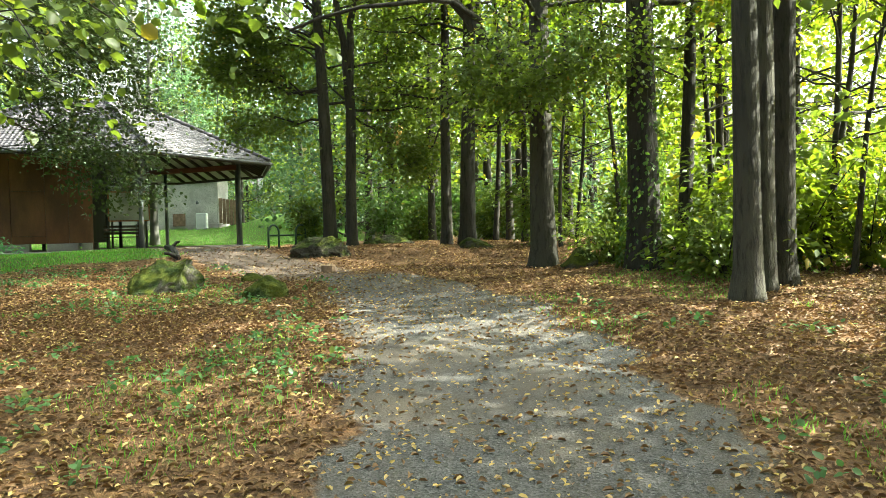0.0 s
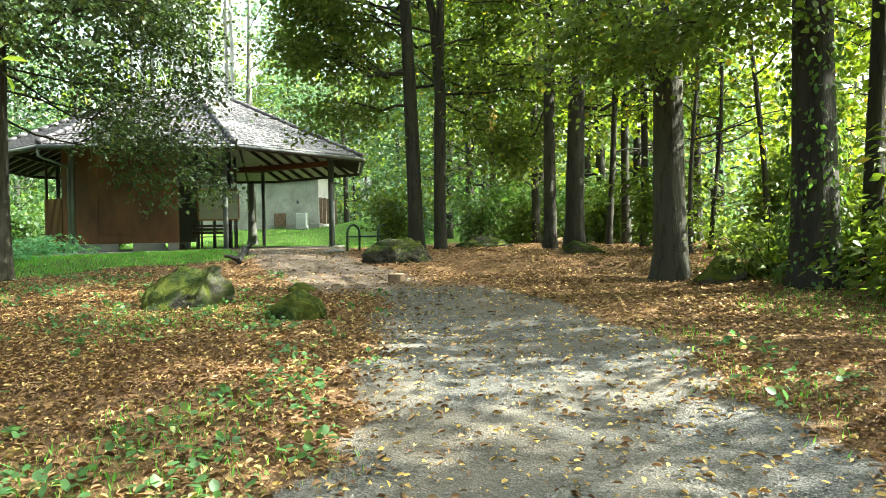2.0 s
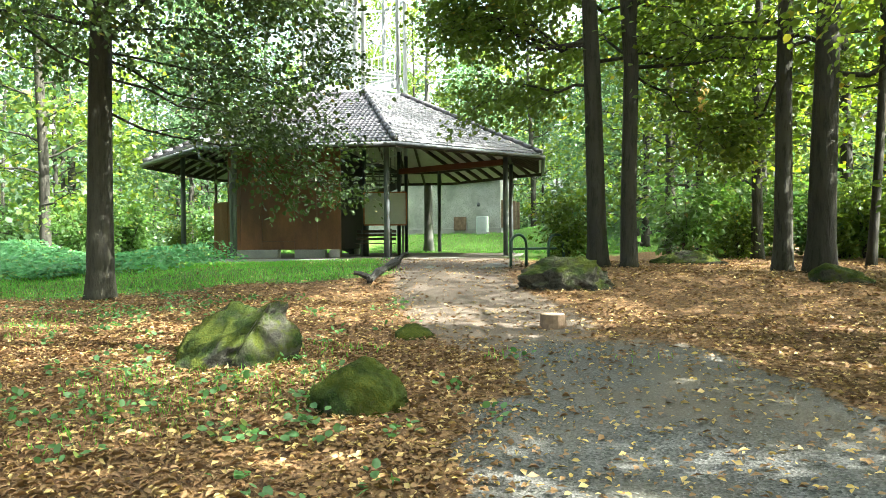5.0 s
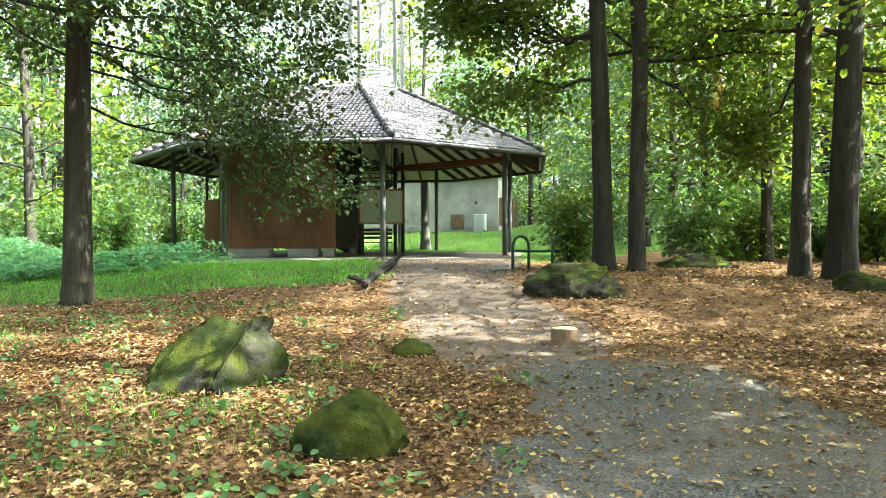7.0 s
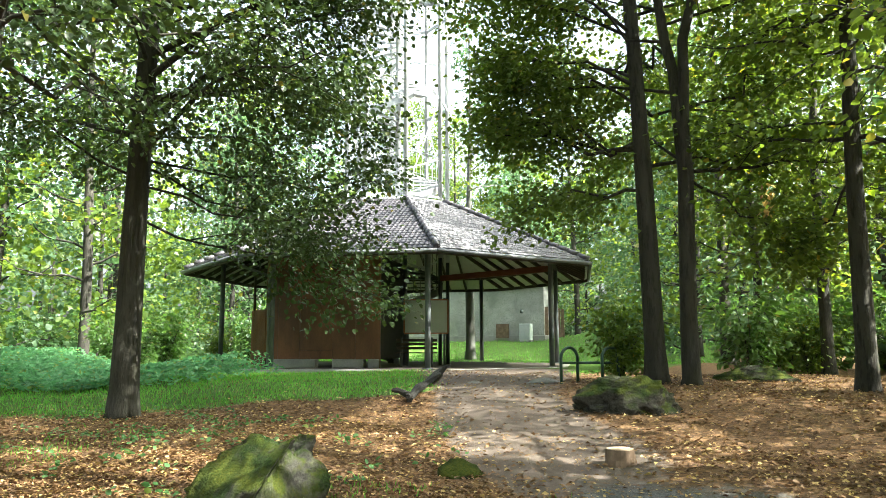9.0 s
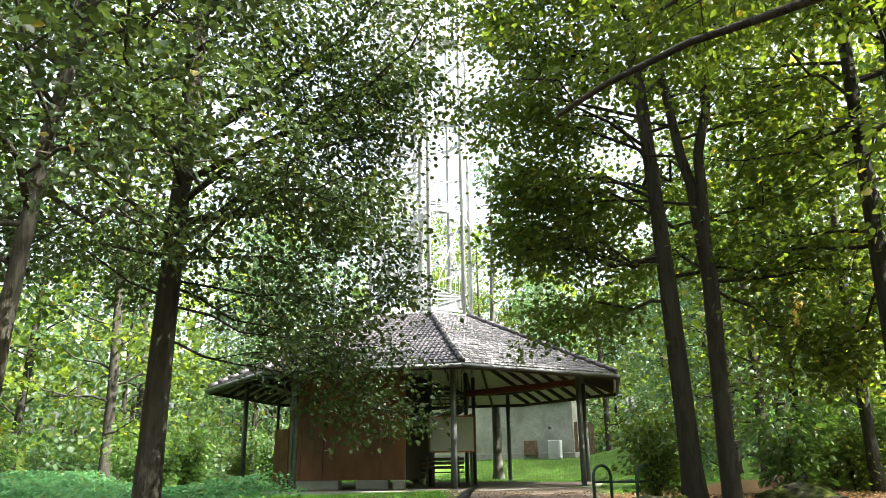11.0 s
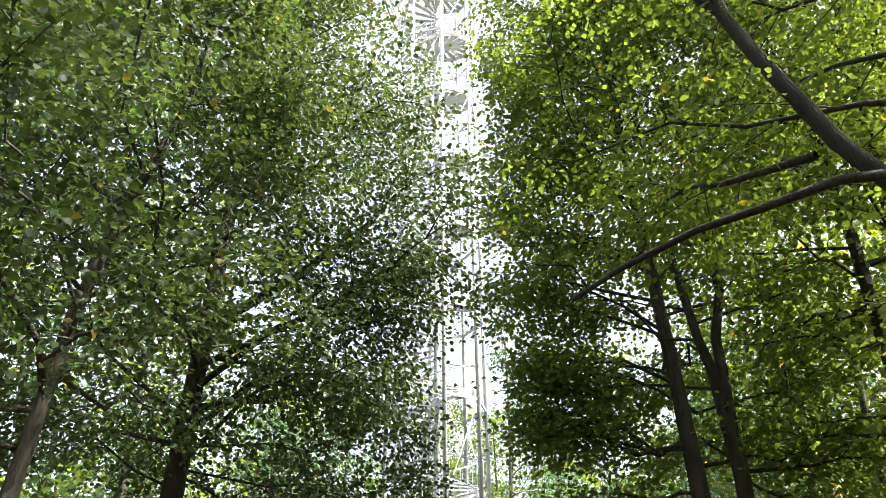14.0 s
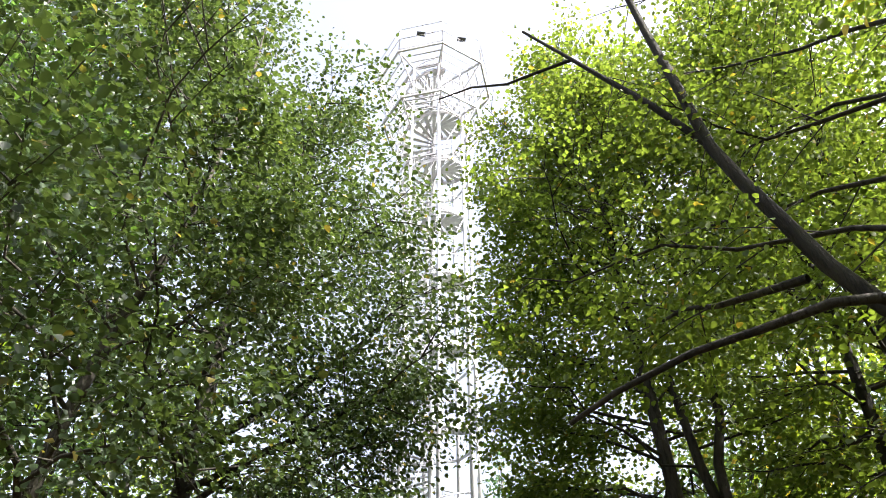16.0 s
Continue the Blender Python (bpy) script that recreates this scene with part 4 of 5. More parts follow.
# slender tree with low hanging boughs in front of the shelter
A = (-9.98, 15.25)
tree(11, straight(*A, 0.2, 15.0, (0.012, 0.0), 0.1, 4), 4.8, 15.6, 5.2, "slender broadleaf tree with low hanging boughs before the shelter", LEAF_GREY,
     limbs=42, subs=8, sprays=4, per=44, density=0.68, size=0.084, spread=0.48, keep=both(lambda p: left_of_lane(0.1 if p[2] < 8 else -0.9)(p), above(2.05), under_slope(12.0, 2.3), lambda p: p[2] > 4.5 or (p[0] + 0.386) * 0.703 + (p[1] - 8.085) * 0.711 > 0),
     extra=[((*A, 4.2), (-7.6, 17.5, 2.9), 0.024), ((*A, 4.0), (-8.4, 17.0, 2.6), 0.024), ((*A, 4.1), (-7.2, 17.9, 2.9), 0.024), ((*A, 4.0), (-7.9, 17.5, 2.5), 0.024), ((*A, 4.5), (-7.0, 18.1, 3.2), 0.024), ((*A, 4.6), (-7.2, 18.0, 3.6), 0.024), ((*A, 4.9), (-9.4, 18.6, 3.9), 0.024),
            ((*A, 5.0), (-7.0, 17.9, 4.7), 0.024), ((*A, 5.4), (-8.0, 19.0, 5.9), 0.024), ((*A, 4.6), (-12.8, 17.6, 4.0), 0.024), ((*A, 5.6), (-6.8, 16.6, 7.2), 0.06),
            ((*A, 4.4), (-8.9, 18.2, 3.2), 0.024), ((*A, 6.2), (-6.6, 17.4, 8.6), 0.06), ((*A, 7.0), (-6.4, 17.2, 10.6), 0.06), ((*A, 4.7), (-11.6, 12.2, 6.2), 0.024), ((*A, 5.8), (-5.4, 16.2, 6.4), 0.06), ((*A, 6.6), (-5.2, 15.6, 8.0), 0.06), ((*A, 7.4), (-5.6, 16.0, 9.4), 0.06), ((*A, 8.2), (-5.9, 15.4, 10.6), 0.06)])
# leaning tree at the edge of the clearing
tree(17, [(-8.15, 11.85, 0.8, 0.13), (-8.1, 11.86, 1.2, 0.1), (-7.99, 11.88, 3.6, 0.09), (-7.76, 11.9, 5.6, 0.08), (-7.58, 12.0, 6.8, 0.07), (-7.2, 12.3, 8.6, 0.05), (-6.9, 12.5, 11.5, 0.03), (-6.9, 12.5, 13.5, 0.01)],
     4.6, 13.5, 4.3, "thin leaning tree at the edge of the clearing", LEAF_GREY, limbs=46, subs=7, sprays=4, per=46, size=0.084, spread=0.48, density=0.7, keep=both(left_of_lane(1.3), above(4.0), under_slope(5.6, 2.3)),
     extra=[((-7.99, 11.88, 4.2), (-4.6, 9.6, 6.0), 0.04), ((-7.9, 11.88, 4.8), (-4.8, 7.4, 5.8), 0.04), ((-7.9, 11.88, 4.6), (-7.4, 7.8, 5.0), 0.04)])
# tree beside the path's start, whose lowest boughs reach over the clearing
tree(24, straight(-7.6, 4.2, 0.2, 15.0, (0.0, 0.0), 0.1, 13), 4.6, 15.5, 4.6, "broadleaf tree with boughs reaching over the clearing", LEAF, BARK_DARK, limbs=26, subs=6, sprays=3, per=24, size=0.115, spread=0.5, density=0.6, keep=both(above(2.9), lambda p: p[0] < -0.8 and p[1] < 7.4),
     extra=[((-7.5, 4.3, 3.6), (-2.2, 6.9, 3.3), 0.04), ((-7.5, 4.3, 3.9), (-1.8, 6.4, 3.5), 0.04), ((-7.5, 4.3, 3.7), (-2.9, 7.0, 3.0), 0.03), ((-7.5, 4.3, 4.0), (-1.1, 6.9, 3.75), 0.03), ((-7.5, 4.3, 4.0), (-0.9, 6.5, 3.6), 0.03)])
# tall trees at the far side of the clearing
tree(22, straight(-14.8, 13.2, 0.2, 18.0, (0.01, 0.0), 0.2, 11), 4.0, 18.5, 4.6, "tall broadleaf tree at the clearing's far side", LEAF_DEEP, BARK_DARK, limbs=34, subs=7, sprays=3, per=23, size=0.14, spread=0.55, density=0.6)
tree(23, straight(-12.2, 10.4, 0.17, 17.0, (0.01, 0.02), 0.2, 12), 4.5, 17.0, 4.2, "tall broadleaf tree at the clearing's far side", LEAF_DEEP, BARK_DARK, limbs=32, subs=7, sprays=3, per=23, size=0.14, spread=0.55, density=0.6)
# smooth grey tree beyond the shelter
tree(25, straight(-16.45, 38.5, 0.22, 16.0, (0.0, 0.0), 0.1, 3), 6.5, 16.5, 4.0, "smooth grey-barked tree on the bank beyond the shelter", LEAF_HAZE, BARK_PALE, limbs=24, subs=5, sprays=3, per=14, size=0.2, spread=0.7, twigs=False, full=False, density=0.8, keep=both(above(5.6), right_of_lane(3.0)))
# two trees behind the long boulder
tree(12, straight(-3.72, 21.6, 0.185, 19.0, (-0.026, 0.0), 0.1, 1), 5.2, 19.5, 4.4, "tall dark-barked tree behind the long boulder", LEAF, BARK_DARK,
     limbs=44, subs=8, sprays=4, per=38, size=0.11, spread=0.52, density=0.74, full=False, slim=1.0, keep=both(lambda p: right_of_lane(1.2 if p[2] < 8 else 0.7)(p), above(3.6), behind(21.3, 11.0)),
     extra=[((-3.85, 21.6, 5.8), (-6.7, 21.4, 6.8), 0.035), ((-3.85, 21.6, 6.6), (-6.6, 21.8, 8.0), 0.035), ((-3.9, 21.6, 8.0), (-7.2, 20.6, 9.6), 0.04), ((-4.0, 21.6, 9.4), (-7.2, 21.0, 12.0), 0.04), ((-4.0, 21.6, 11.0), (-7.0, 21.4, 14.2), 0.04), ((-3.9, 21.6, 7.2), (-6.6, 22.4, 8.2), 0.04), ((-4.0, 21.6, 12.5), (-6.8, 22.0, 16.4), 0.04), ((-3.78, 21.6, 5.0), (-6.6, 22.0, 4.8), 0.04), ((-3.78, 21.6, 5.6), (-2.0, 18.6, 4.6), 0.04), ((-3.8, 21.6, 6.0), (-6.4, 20.4, 6.2), 0.05)])
forked = tree(13, [(-3.1, 21.5, 1.3, 0.24), (-3.1, 21.5, 1.55, 0.17), (-3.1, 21.5, 2.6, 0.15), (-3.04, 21.5, 5.28, 0.14), (-3.1, 21.5, 6.2, 0.13), (-3.18, 21.5, 7.16, 0.1), (-3.31, 21.5, 7.8, 0.095), (-3.55, 21.5, 10.0, 0.08), (-3.7, 21.5, 13.5, 0.05), (-3.7, 21.5, 17.5, 0.02)], 5.0, 17.5, 4.0, "tall forked dark-barked tree behind the long boulder", LEAF, BARK_DARK,
     limbs=40, subs=8, sprays=4, per=36, size=0.11, spread=0.52, full=False, slim=1.0, density=0.74, keep=both(lambda p: right_of_lane(1.2 if p[2] < 8 else 0.7)(p), above(2.8), behind(21.2, 11.0)), extra=[((-3.1, 21.5, 4.8), (-1.5, 20.4, 3.1), 0.03), ((-3.1, 21.5, 5.2), (-1.4, 22.4, 3.6), 0.03), ((-3.1, 21.5, 5.0), (-2.0, 19.4, 3.8), 0.03), ((-3.1, 21.5, 5.4), (-0.6, 18.8, 4.6), 0.04)])
part("limb", bough([(-3.05, 21.5, 5.9), (-2.99, 21.45, 7.0), (-2.97, 21.4, 7.7), (-2.72, 21.4, 8.6), (-2.72, 21.3, 9.5), (-2.74, 21.2, 10.8), (-2.57, 21.2, 12.4), (-2.78, 21.2, 13.7), (-3.0, 21.2, 15.3)], 0.11), BARK_DARK, forked, smooth=True)
# group farther right
tree(14, straight(0.14, 21.0, 0.215, 18.0, (0.04, 0.0), 0.1, 3), 4.4, 18.5, 4.4, "leaning dark-barked tree in a group", LEAF, BARK_DARK, limbs=40, subs=8, per=34, size=0.12, spread=0.6, full=False, slim=1.0, density=0.8, keep=both(above(4.0), behind(20.8, 8.0)))
tree(15, straight(-0.42, 21.4, 0.15, 17.0, (0.0, 0.0), 0.14, 5), 5.0, 17.0, 3.8, "slim dark-barked tree in a group", LEAF, BARK_DARK, limbs=34, subs=8, per=32, size=0.12, spread=0.6, full=False, slim=1.0, density=0.75, keep=both(above(3.4), behind(21.0, 8.0)),
     extra=[((-0.42, 21.4, 5.4), (-2.6, 18.6, 4.6), 0.04), ((-0.42, 21.4, 4.4), (-2.0, 20.2, 3.0), 0.03), ((-0.42, 21.4, 4.8), (-1.8, 22.6, 3.4), 0.03), ((-0.42, 21.4, 4.6), (-1.2, 19.0, 3.4), 0.03), ((-0.42, 21.4, 4.6), (0.9, 19.8, 3.6), 0.03)])
# thick forked tree beside the path
big = tree(16, straight(1.68, 15.1, 0.24, 13.0, (0.0, 0.0), 0.05, 6), 4.8, 14.0, 5.2, "thick grey tree with a forked crown beside the path", LEAF, BARK, limbs=34, subs=7, sprays=4, per=40, size=0.09, spread=0.6, density=0.62,
     keep=both(right_of_lane(0.9), above(3.7), lambda p: p[1] > 14.4 or p[0] > 0.9 or (p[2] < 5.4 and p[0] > 0.2)),
     extra=[((-0.8, 14.83, 7.8), (-2.4, 14.2, 10.8), 0.06), ((-1.0, 14.8, 8.8), (-3.4, 13.6, 11.6), 0.05), ((-1.2, 14.8, 10.6), (-0.4, 13.0, 13.5), 0.05),
            ((-0.4, 14.85, 6.6), (-2.4, 17.0, 7.6), 0.05), ((1.7, 15.0, 4.6), (0.7, 12.6, 4.7), 0.03), ((1.7, 15.0, 4.8), (2.5, 12.4, 4.8), 0.03), ((1.68, 15.1, 4.4), (0.3, 13.6, 4.3), 0.03), ((1.68, 15.1, 4.3), (1.9, 13.2, 4.3), 0.03)])
part("limb", bough([(1.62, 15.08, 3.9), (0.9, 14.95, 5.1), (0.11, 14.85, 6.06), (-0.18, 14.85, 6.66), (-0.65, 14.85, 8.11), (-0.85, 14.85, 8.85), (-1.0, 14.85, 10.23), (-1.16, 14.85, 11.54), (-1.3, 14.8, 13.0)], 0.115), BARK, big, smooth=True)
part("branch", bough([(-0.85, 14.85, 8.85), (-1.43, 14.8, 10.05), (-1.9, 14.85, 10.95), (-2.32, 14.85, 11.74), (-3.07, 14.85, 13.12)], 0.055), BARK_DARK, big, smooth=True)
part("branch", bough([(-2.32, 14.85, 11.74), (-2.9, 14.8, 11.78), (-3.47, 14.85, 11.94), (-4.1, 14.8, 12.25), (-4.79, 14.85, 12.46)], 0.03), BARK_DARK, big, smooth=True)
part("branch", bough([(0.6, 14.9, 5.7), (0.08, 14.5, 5.95), (-0.28, 14.4, 5.98), (-0.91, 14.4, 5.93), (-1.58, 14.4, 5.9), (-2.39, 14.4, 5.72), (-2.93, 14.4, 5.52)], 0.06), BARK_DARK, big, smooth=True)
# trees along the right edge of the clearing
ivy = tree(18, straight(3.3, 13.8, 0.28, 17.0, (0.0, 0.0), 0.06, 7), 5.0, 17.5, 3.3, "thick trunk wrapped in ivy at the clearing's edge", LEAF_SUN, BARK_DARK, limbs=26, subs=6, per=28, size=0.13, spread=0.55, density=0.25, keep=above(4.2))
rng = np.random.default_rng(77)
iv = 900
ia, iz = rng.uniform(0, 2 * np.pi, iv), 1.0 + 5.2 * rng.beta(1.1, 2.0, iv)
ir = 0.29 + rng.uniform(0, 0.12, iv) + 0.1 * np.exp(-(iz - 1))
ip = np.stack([3.3 + ir * np.cos(ia), 13.8 + ir * np.sin(ia), iz], 1)
io = np.stack([np.cos(ia), np.sin(ia), 0 * ia], 1)
part("ivy", leaf_mesh("ivy", ip, io * 0.3 + rng.normal(size=(iv, 3)) * 0.4 - np.array([0, 0, 0.8]), io + rng.normal(size=(iv, 3)) * 0.4, rng.uniform(0.06, 0.12, iv), LEAF_DEEP), LEAF_DEEP, ivy, "dark glossy ivy leaves")
tree(19, straight(3.85, 10.5, 0.18, 15.0, (0.008, 0.0), 0.06, 8), 5.6, 15.5, 2.6, "smooth grey trunk at the clearing's edge", LEAF_SUN, BARK, limbs=20, subs=6, per=26, size=0.12, spread=0.55, density=0.6, keep=above(4.8))
tree(20, straight(4.3, 11.2, 0.17, 15.0, (0.02, 0.0), 0.1, 9), 5.6, 15.0, 2.5, "grey trunk leaning at the clearing's edge", LEAF_SUN, BARK, limbs=16, subs=6, per=26, size=0.12, spread=0.55, density=0.6, keep=above(4.6))
tree(21, straight(4.75, 11.7, 0.2, 15.0, (0.03, 0.01), 0.1, 10), 5.4, 15.0, 2.8, "dark trunk leaning at the clearing's edge", LEAF_SUN, BARK_DARK, limbs=16, subs=6, per=26, size=0.12, spread=0.55, density=0.6, keep=above(4.4))
for i, (x, y, r, lx, h) in enumerate(((4.2, 14.6, 0.13, 0.03, 14), (4.9, 15.2, 0.06, 0.005, 11), (5.5, 16.4, 0.09, 0.0, 12), (5.4, 15.3, 0.08, 0.06, 10), (0.95, 22.2, 0.08, 0.05, 12), (1.7, 21.0, 0.09, 0.045, 12),
                                      (1.45, 24.0, 0.12, 0.0, 14), (6.1, 13.4, 0.06, 0.12, 8), (6.4, 13.9, 0.07, 0.1, 9), (6.2, 12.6, 0.05, 0.14, 7), (2.4, 18.5, 0.05, 0.0, 8), (2.9, 19.5, 0.05, 0.06, 8), (3.9, 19.0, 0.06, -0.02, 9))):
    tree(30 + i, straight(x, y, r, h, (lx, 0.0), 0.25, i * 1.7), 3.2, h + 0.5, 2.6, "thin dark stem in the undergrowth", LEAF_SUN, BARK_DARK, limbs=12, subs=5, per=26, size=0.125, spread=0.5, density=0.27, full=False, keep=above(2.0), group="thin stems at the wood's edge")

# ---- the wood all round ----
def wood_tree(seed, at, r, h, base, radius, leaf, limbs, size, density):
    return tree(seed, straight(*at, r, h, (0.0, 0.0), 0.25, seed), base, h + 0.5, radius, "woodland tree in full leaf among others", leaf, BARK_DARK, limbs=limbs, subs=5, sprays=3, per=9, size=size, spread=0.8, twigs=False, full=False,
                group="trees of the wood", density=density)


protos = [wood_tree(101, (8.5, 24.0), 0.16, 17.0, 3.2, 4.0, LEAF_SUN, 30, 0.24, 0.5), wood_tree(102, (-24.0, 24.0), 0.19, 19.0, 2.8, 4.3, LEAF, 34, 0.24, 0.9),
          wood_tree(103, (-8.0, 52.0), 0.15, 15.0, 2.4, 3.8, LEAF_HAZE, 32, 0.24, 0.9), wood_tree(104, (12.6, 21.5), 0.12, 13.0, 2.2, 3.4, LEAF_SUN, 26, 0.22, 0.5)]
spots = [(8.5, 24.0), (-24.0, 24.0), (-8.0, 52.0), (12.6, 21.5)]
rng = np.random.default_rng(9)
# zone at x 8.5 to 20 is mostly unseen, added to shade the path
ZONES = (((8, 26), (17, 48), 15, (0, 3)), ((-3, 7), (31, 50), 9, (0, 2)), ((-40, 2), (51, 72), 20, (1, 2)), ((-45, -23), (14, 50), 18, (1, 2, 0)), ((-34, -15), (-4, 12), 5, (1, 2)),
         ((-25, 25), (-26, -9), 10, (0, 1, 2)), ((8.5, 20), (-7, 14), 6, (1, 3)), ((-10, -4), (40, 48), 3, (2,)))
# unseen dense trees on the sun side, added to shade the near path
for i, (x, y) in enumerate(((7.6, 2.8), (8.8, -0.6), (12.4, 2.6), (9.2, 5.2), (6.9, 5.0), (13.4, 6.2))):
    spots.append((x, y))
    copy_thing(protos[1], Matrix.Translation((x, y, float(ground_z(x, y)) - 0.05)) @ Matrix.Rotation(i * 1.3, 4, "Z") @ Matrix.Scale(1.0 - 0.04 * i, 4))
for (x0, x1), (y0, y1), count, kinds in ZONES:
    made = tries = 0
    while made < count and tries < 400:
        tries += 1
        x, y = rng.uniform(x0, x1), rng.uniform(y0, y1)
        if min(math.hypot(x - a, y - b) for a, b in spots) < 2.6 or math.hypot(x - SHELTER[0], y - SHELTER[1]) < 11.5 or (abs(x - 0.8) < 4.5 and y < 0) or (4 < x < 18 and 5.6 < y < 11.6) or (-27.5 < x < -14 and 42 < y < 50):
            continue
        spots.append((x, y))
        p = protos[kinds[int(rng.integers(len(kinds)))]]
        m = Matrix.Translation((x, y, float(ground_z(x, y)) - 0.05)) @ Matrix.Rotation(rng.uniform(0, 6.28), 4, "Z") @ Matrix.Scale(rng.uniform(0.85, 1.2), 4)
        copy_thing(p, m)
        made += 1


for i, (x, y, k, sc) in enumerate(((-3.0, 30.8, 1, 0.74), (-1.2, 27.4, 0, 0.85), (-4.6, 35.0, 1, 1.0), (0.9, 30.8, 1, 1.0), (-6.6, 40.5, 2, 1.1), (3.6, 26.6, 0, 0.95))):
    spots.append((x, y))
    copy_thing(protos[k], Matrix.Translation((x, y, float(ground_z(x, y)) - 0.05)) @ Matrix.Rotation(i * 2.1, 4, "Z") @ Matrix.Scale(sc, 4))
# three more beyond the right edge of view, added to filter the sun
copy_thing(protos[3], Matrix.Translation((9.8, 7.6, float(ground_z(9.8, 7.6)) - 0.05)) @ Matrix.Scale(0.9, 4))
copy_thing(protos[0], Matrix.Translation((13.0, 8.6, float(ground_z(13.0, 8.6)) - 0.05)))
copy_thing(protos[1], Matrix.Translation((9.0, 11.4, float(ground_z(9.0, 11.4)) - 0.05)) @ Matrix.Scale(0.85, 4))

# ---- undergrowth ----
def shrub(seed, at, height, radius, count, leaf, size):
    rng = np.random.default_rng(seed)
    x, y, z = on_ground(*at)
    t = thing("shrub", (x, y, z), "leafy green shrub in the undergrowth", "shrub", "shrubs of the undergrowth")
    stems, tips, outs = [], [], []
    for i in range(14):
        a, out = rng.uniform(0, 6.28), radius * rng.uniform(0.2, 1.0)
        h = height * rng.uniform(0.55, 1.0)
        s = np.linspace(0, 1, 5)
        pts = np.stack([x + out * np.cos(a) * s ** 1.4, y + out * np.sin(a) * s ** 1.4, z - 0.03 + h * s - 0.12 * h * s ** 3], 1)
        stems.append(tube(pts, 0.014 * (1 - 0.8 * s), 5, False))
        for u in np.linspace(0.25, 1.0, 7):
            tips.append([np.interp(u, s, pts[:, c]) for c in range(3)] + rng.normal(size=3) * 0.14)
            outs.append((math.cos(a), math.sin(a), 0.1))
    part("woody_base", joined(stems), BARK_DARK, t)
    part("foliage", leaf_mesh("foliage", *sprays_to_leaves(rng, np.array(tips), np.array(outs), count, 0.34, size, 0.6), leaf), leaf, t)
    return t


shrubs = [shrub(201, (-4.55, 22.1), 1.7, 0.9, 18, LEAF, 0.12), shrub(202, (6.0, 20.0), 2.2, 1.4, 15, LEAF_SUN, 0.15), shrub(203, (-21.5, 23.5), 2.4, 1.5, 15, LEAF_DEEP, 0.16), shrub(204, (3.0, 15.0), 1.0, 0.9, 15, LEAF, 0.11)]
SHRUB_ZONES = (((2.0, 14), (16.5, 30), 26, (1, 3, 0)), ((-3.5, 4), (25.5, 34), 14, (0, 2)), ((-36, -22.5), (15, 44), 26, (2, 0)), ((3.6, 9), (12.2, 17), 9, (3, 1)), ((-12, -3), (44, 54), 8, (2, 0)), ((-30, -14), (8, 14), 3, (2,)), ((5.5, 12), (4, 12), 5, (3, 1)))
taken = [(-4.55, 22.1), (6.0, 20.0), (-21.5, 23.5), (3.0, 15.0)]
for (x0, x1), (y0, y1), count, kinds in SHRUB_ZONES:
    made = tries = 0
    while made < count and tries < 300:
        tries += 1
        x, y = rng.uniform(x0, x1), rng.uniform(y0, y1)
        if min(math.hypot(x - a, y - b) for a, b in taken) < 1.1 or math.hypot(x - SHELTER[0], y - SHELTER[1]) < 9.5:
            continue
        taken.append((x, y))
        p = shrubs[kinds[int(rng.integers(len(kinds)))]]
        copy_thing(p, Matrix.Translation((x, y, float(ground_z(x, y)) - 0.02)) @ Matrix.Rotation(rng.uniform(0, 6.28), 4, "Z") @ Matrix.Scale(rng.uniform(0.8, 1.35), 4))
        made += 1

# far woods closing the view
n = 46000
fa = rng.uniform(0, 2 * np.pi, n)
fr = rng.uniform(52, 78, n)
fx, fy = -6 + fr * np.cos(fa), 20 + fr * np.sin(fa)
top = 15 + 3.5 * np.sin(fa * 7) + 2.5 * np.sin(fa * 17 + 1) + 1.8 * np.sin(fa * 41 + 2)
top = np.where((np.cos(fa) > 0.35), top * 0.75, top)
fz = ground_z(fx, fy) + top * rng.beta(1.2, 1.2, n)
fp = np.stack([fx, fy, fz], 1)
tagged(part("far_woods", leaf_mesh("far_woods", fp, rng.normal(size=(n, 3)), np.stack([-np.cos(fa), -np.sin(fa), 0.7 + 0 * fa], 1) + rng.normal(size=(n, 3)) * 0.6, rng.uniform(0.7, 1.5, n), LEAF, 0.8), LEAF), "mixed green woodland in the distance", "woods", kind="stuff")
poles = []
for i in range(150):
    a, r = rng.uniform(0, 6.28), rng.uniform(48, 70)
    x, y = -6 + r * math.cos(a), 20 + r * math.sin(a)
    z = float(ground_z(x, y))
    poles.append(tube([(x, y, z - 0.2), (x + rng.normal() * 0.3, y, z + 6), (x + rng.normal() * 0.5, y, z + 13)], (0.2, 0.15, 0.07), 6, False))
tagged(part("far_trunks", joined(poles), BARK_DARK), "dark trunks of the distant wood", "woods", kind="stuff")

# ---- low growth and fallen leaves ----
def scatter(rng, count, x0, x1, y0, y1, chance):
    x, y = rng.uniform(x0, x1, count), rng.uniform(y0, y1, count)
    ok = rng.uniform(size=count) < chance(x, y)
    return x[ok], y[ok]


def lying(rng, x, y, size, lift=0.01, tumble=0.38):
    n = len(x)
    p = np.stack([x, y, ground_z(x, y) + lift + rng.uniform(0, 0.02, n)], 1)
    al = np.stack([np.cos(t := rng.uniform(0, 6.28, n)), np.sin(t), rng.normal(size=n) * 0.15], 1)
    return p, al, np.array([0, 0, 1.0]) + rng.normal(size=(n, 3)) * tumble, size * rng.uniform(0.55, 1.3, n)


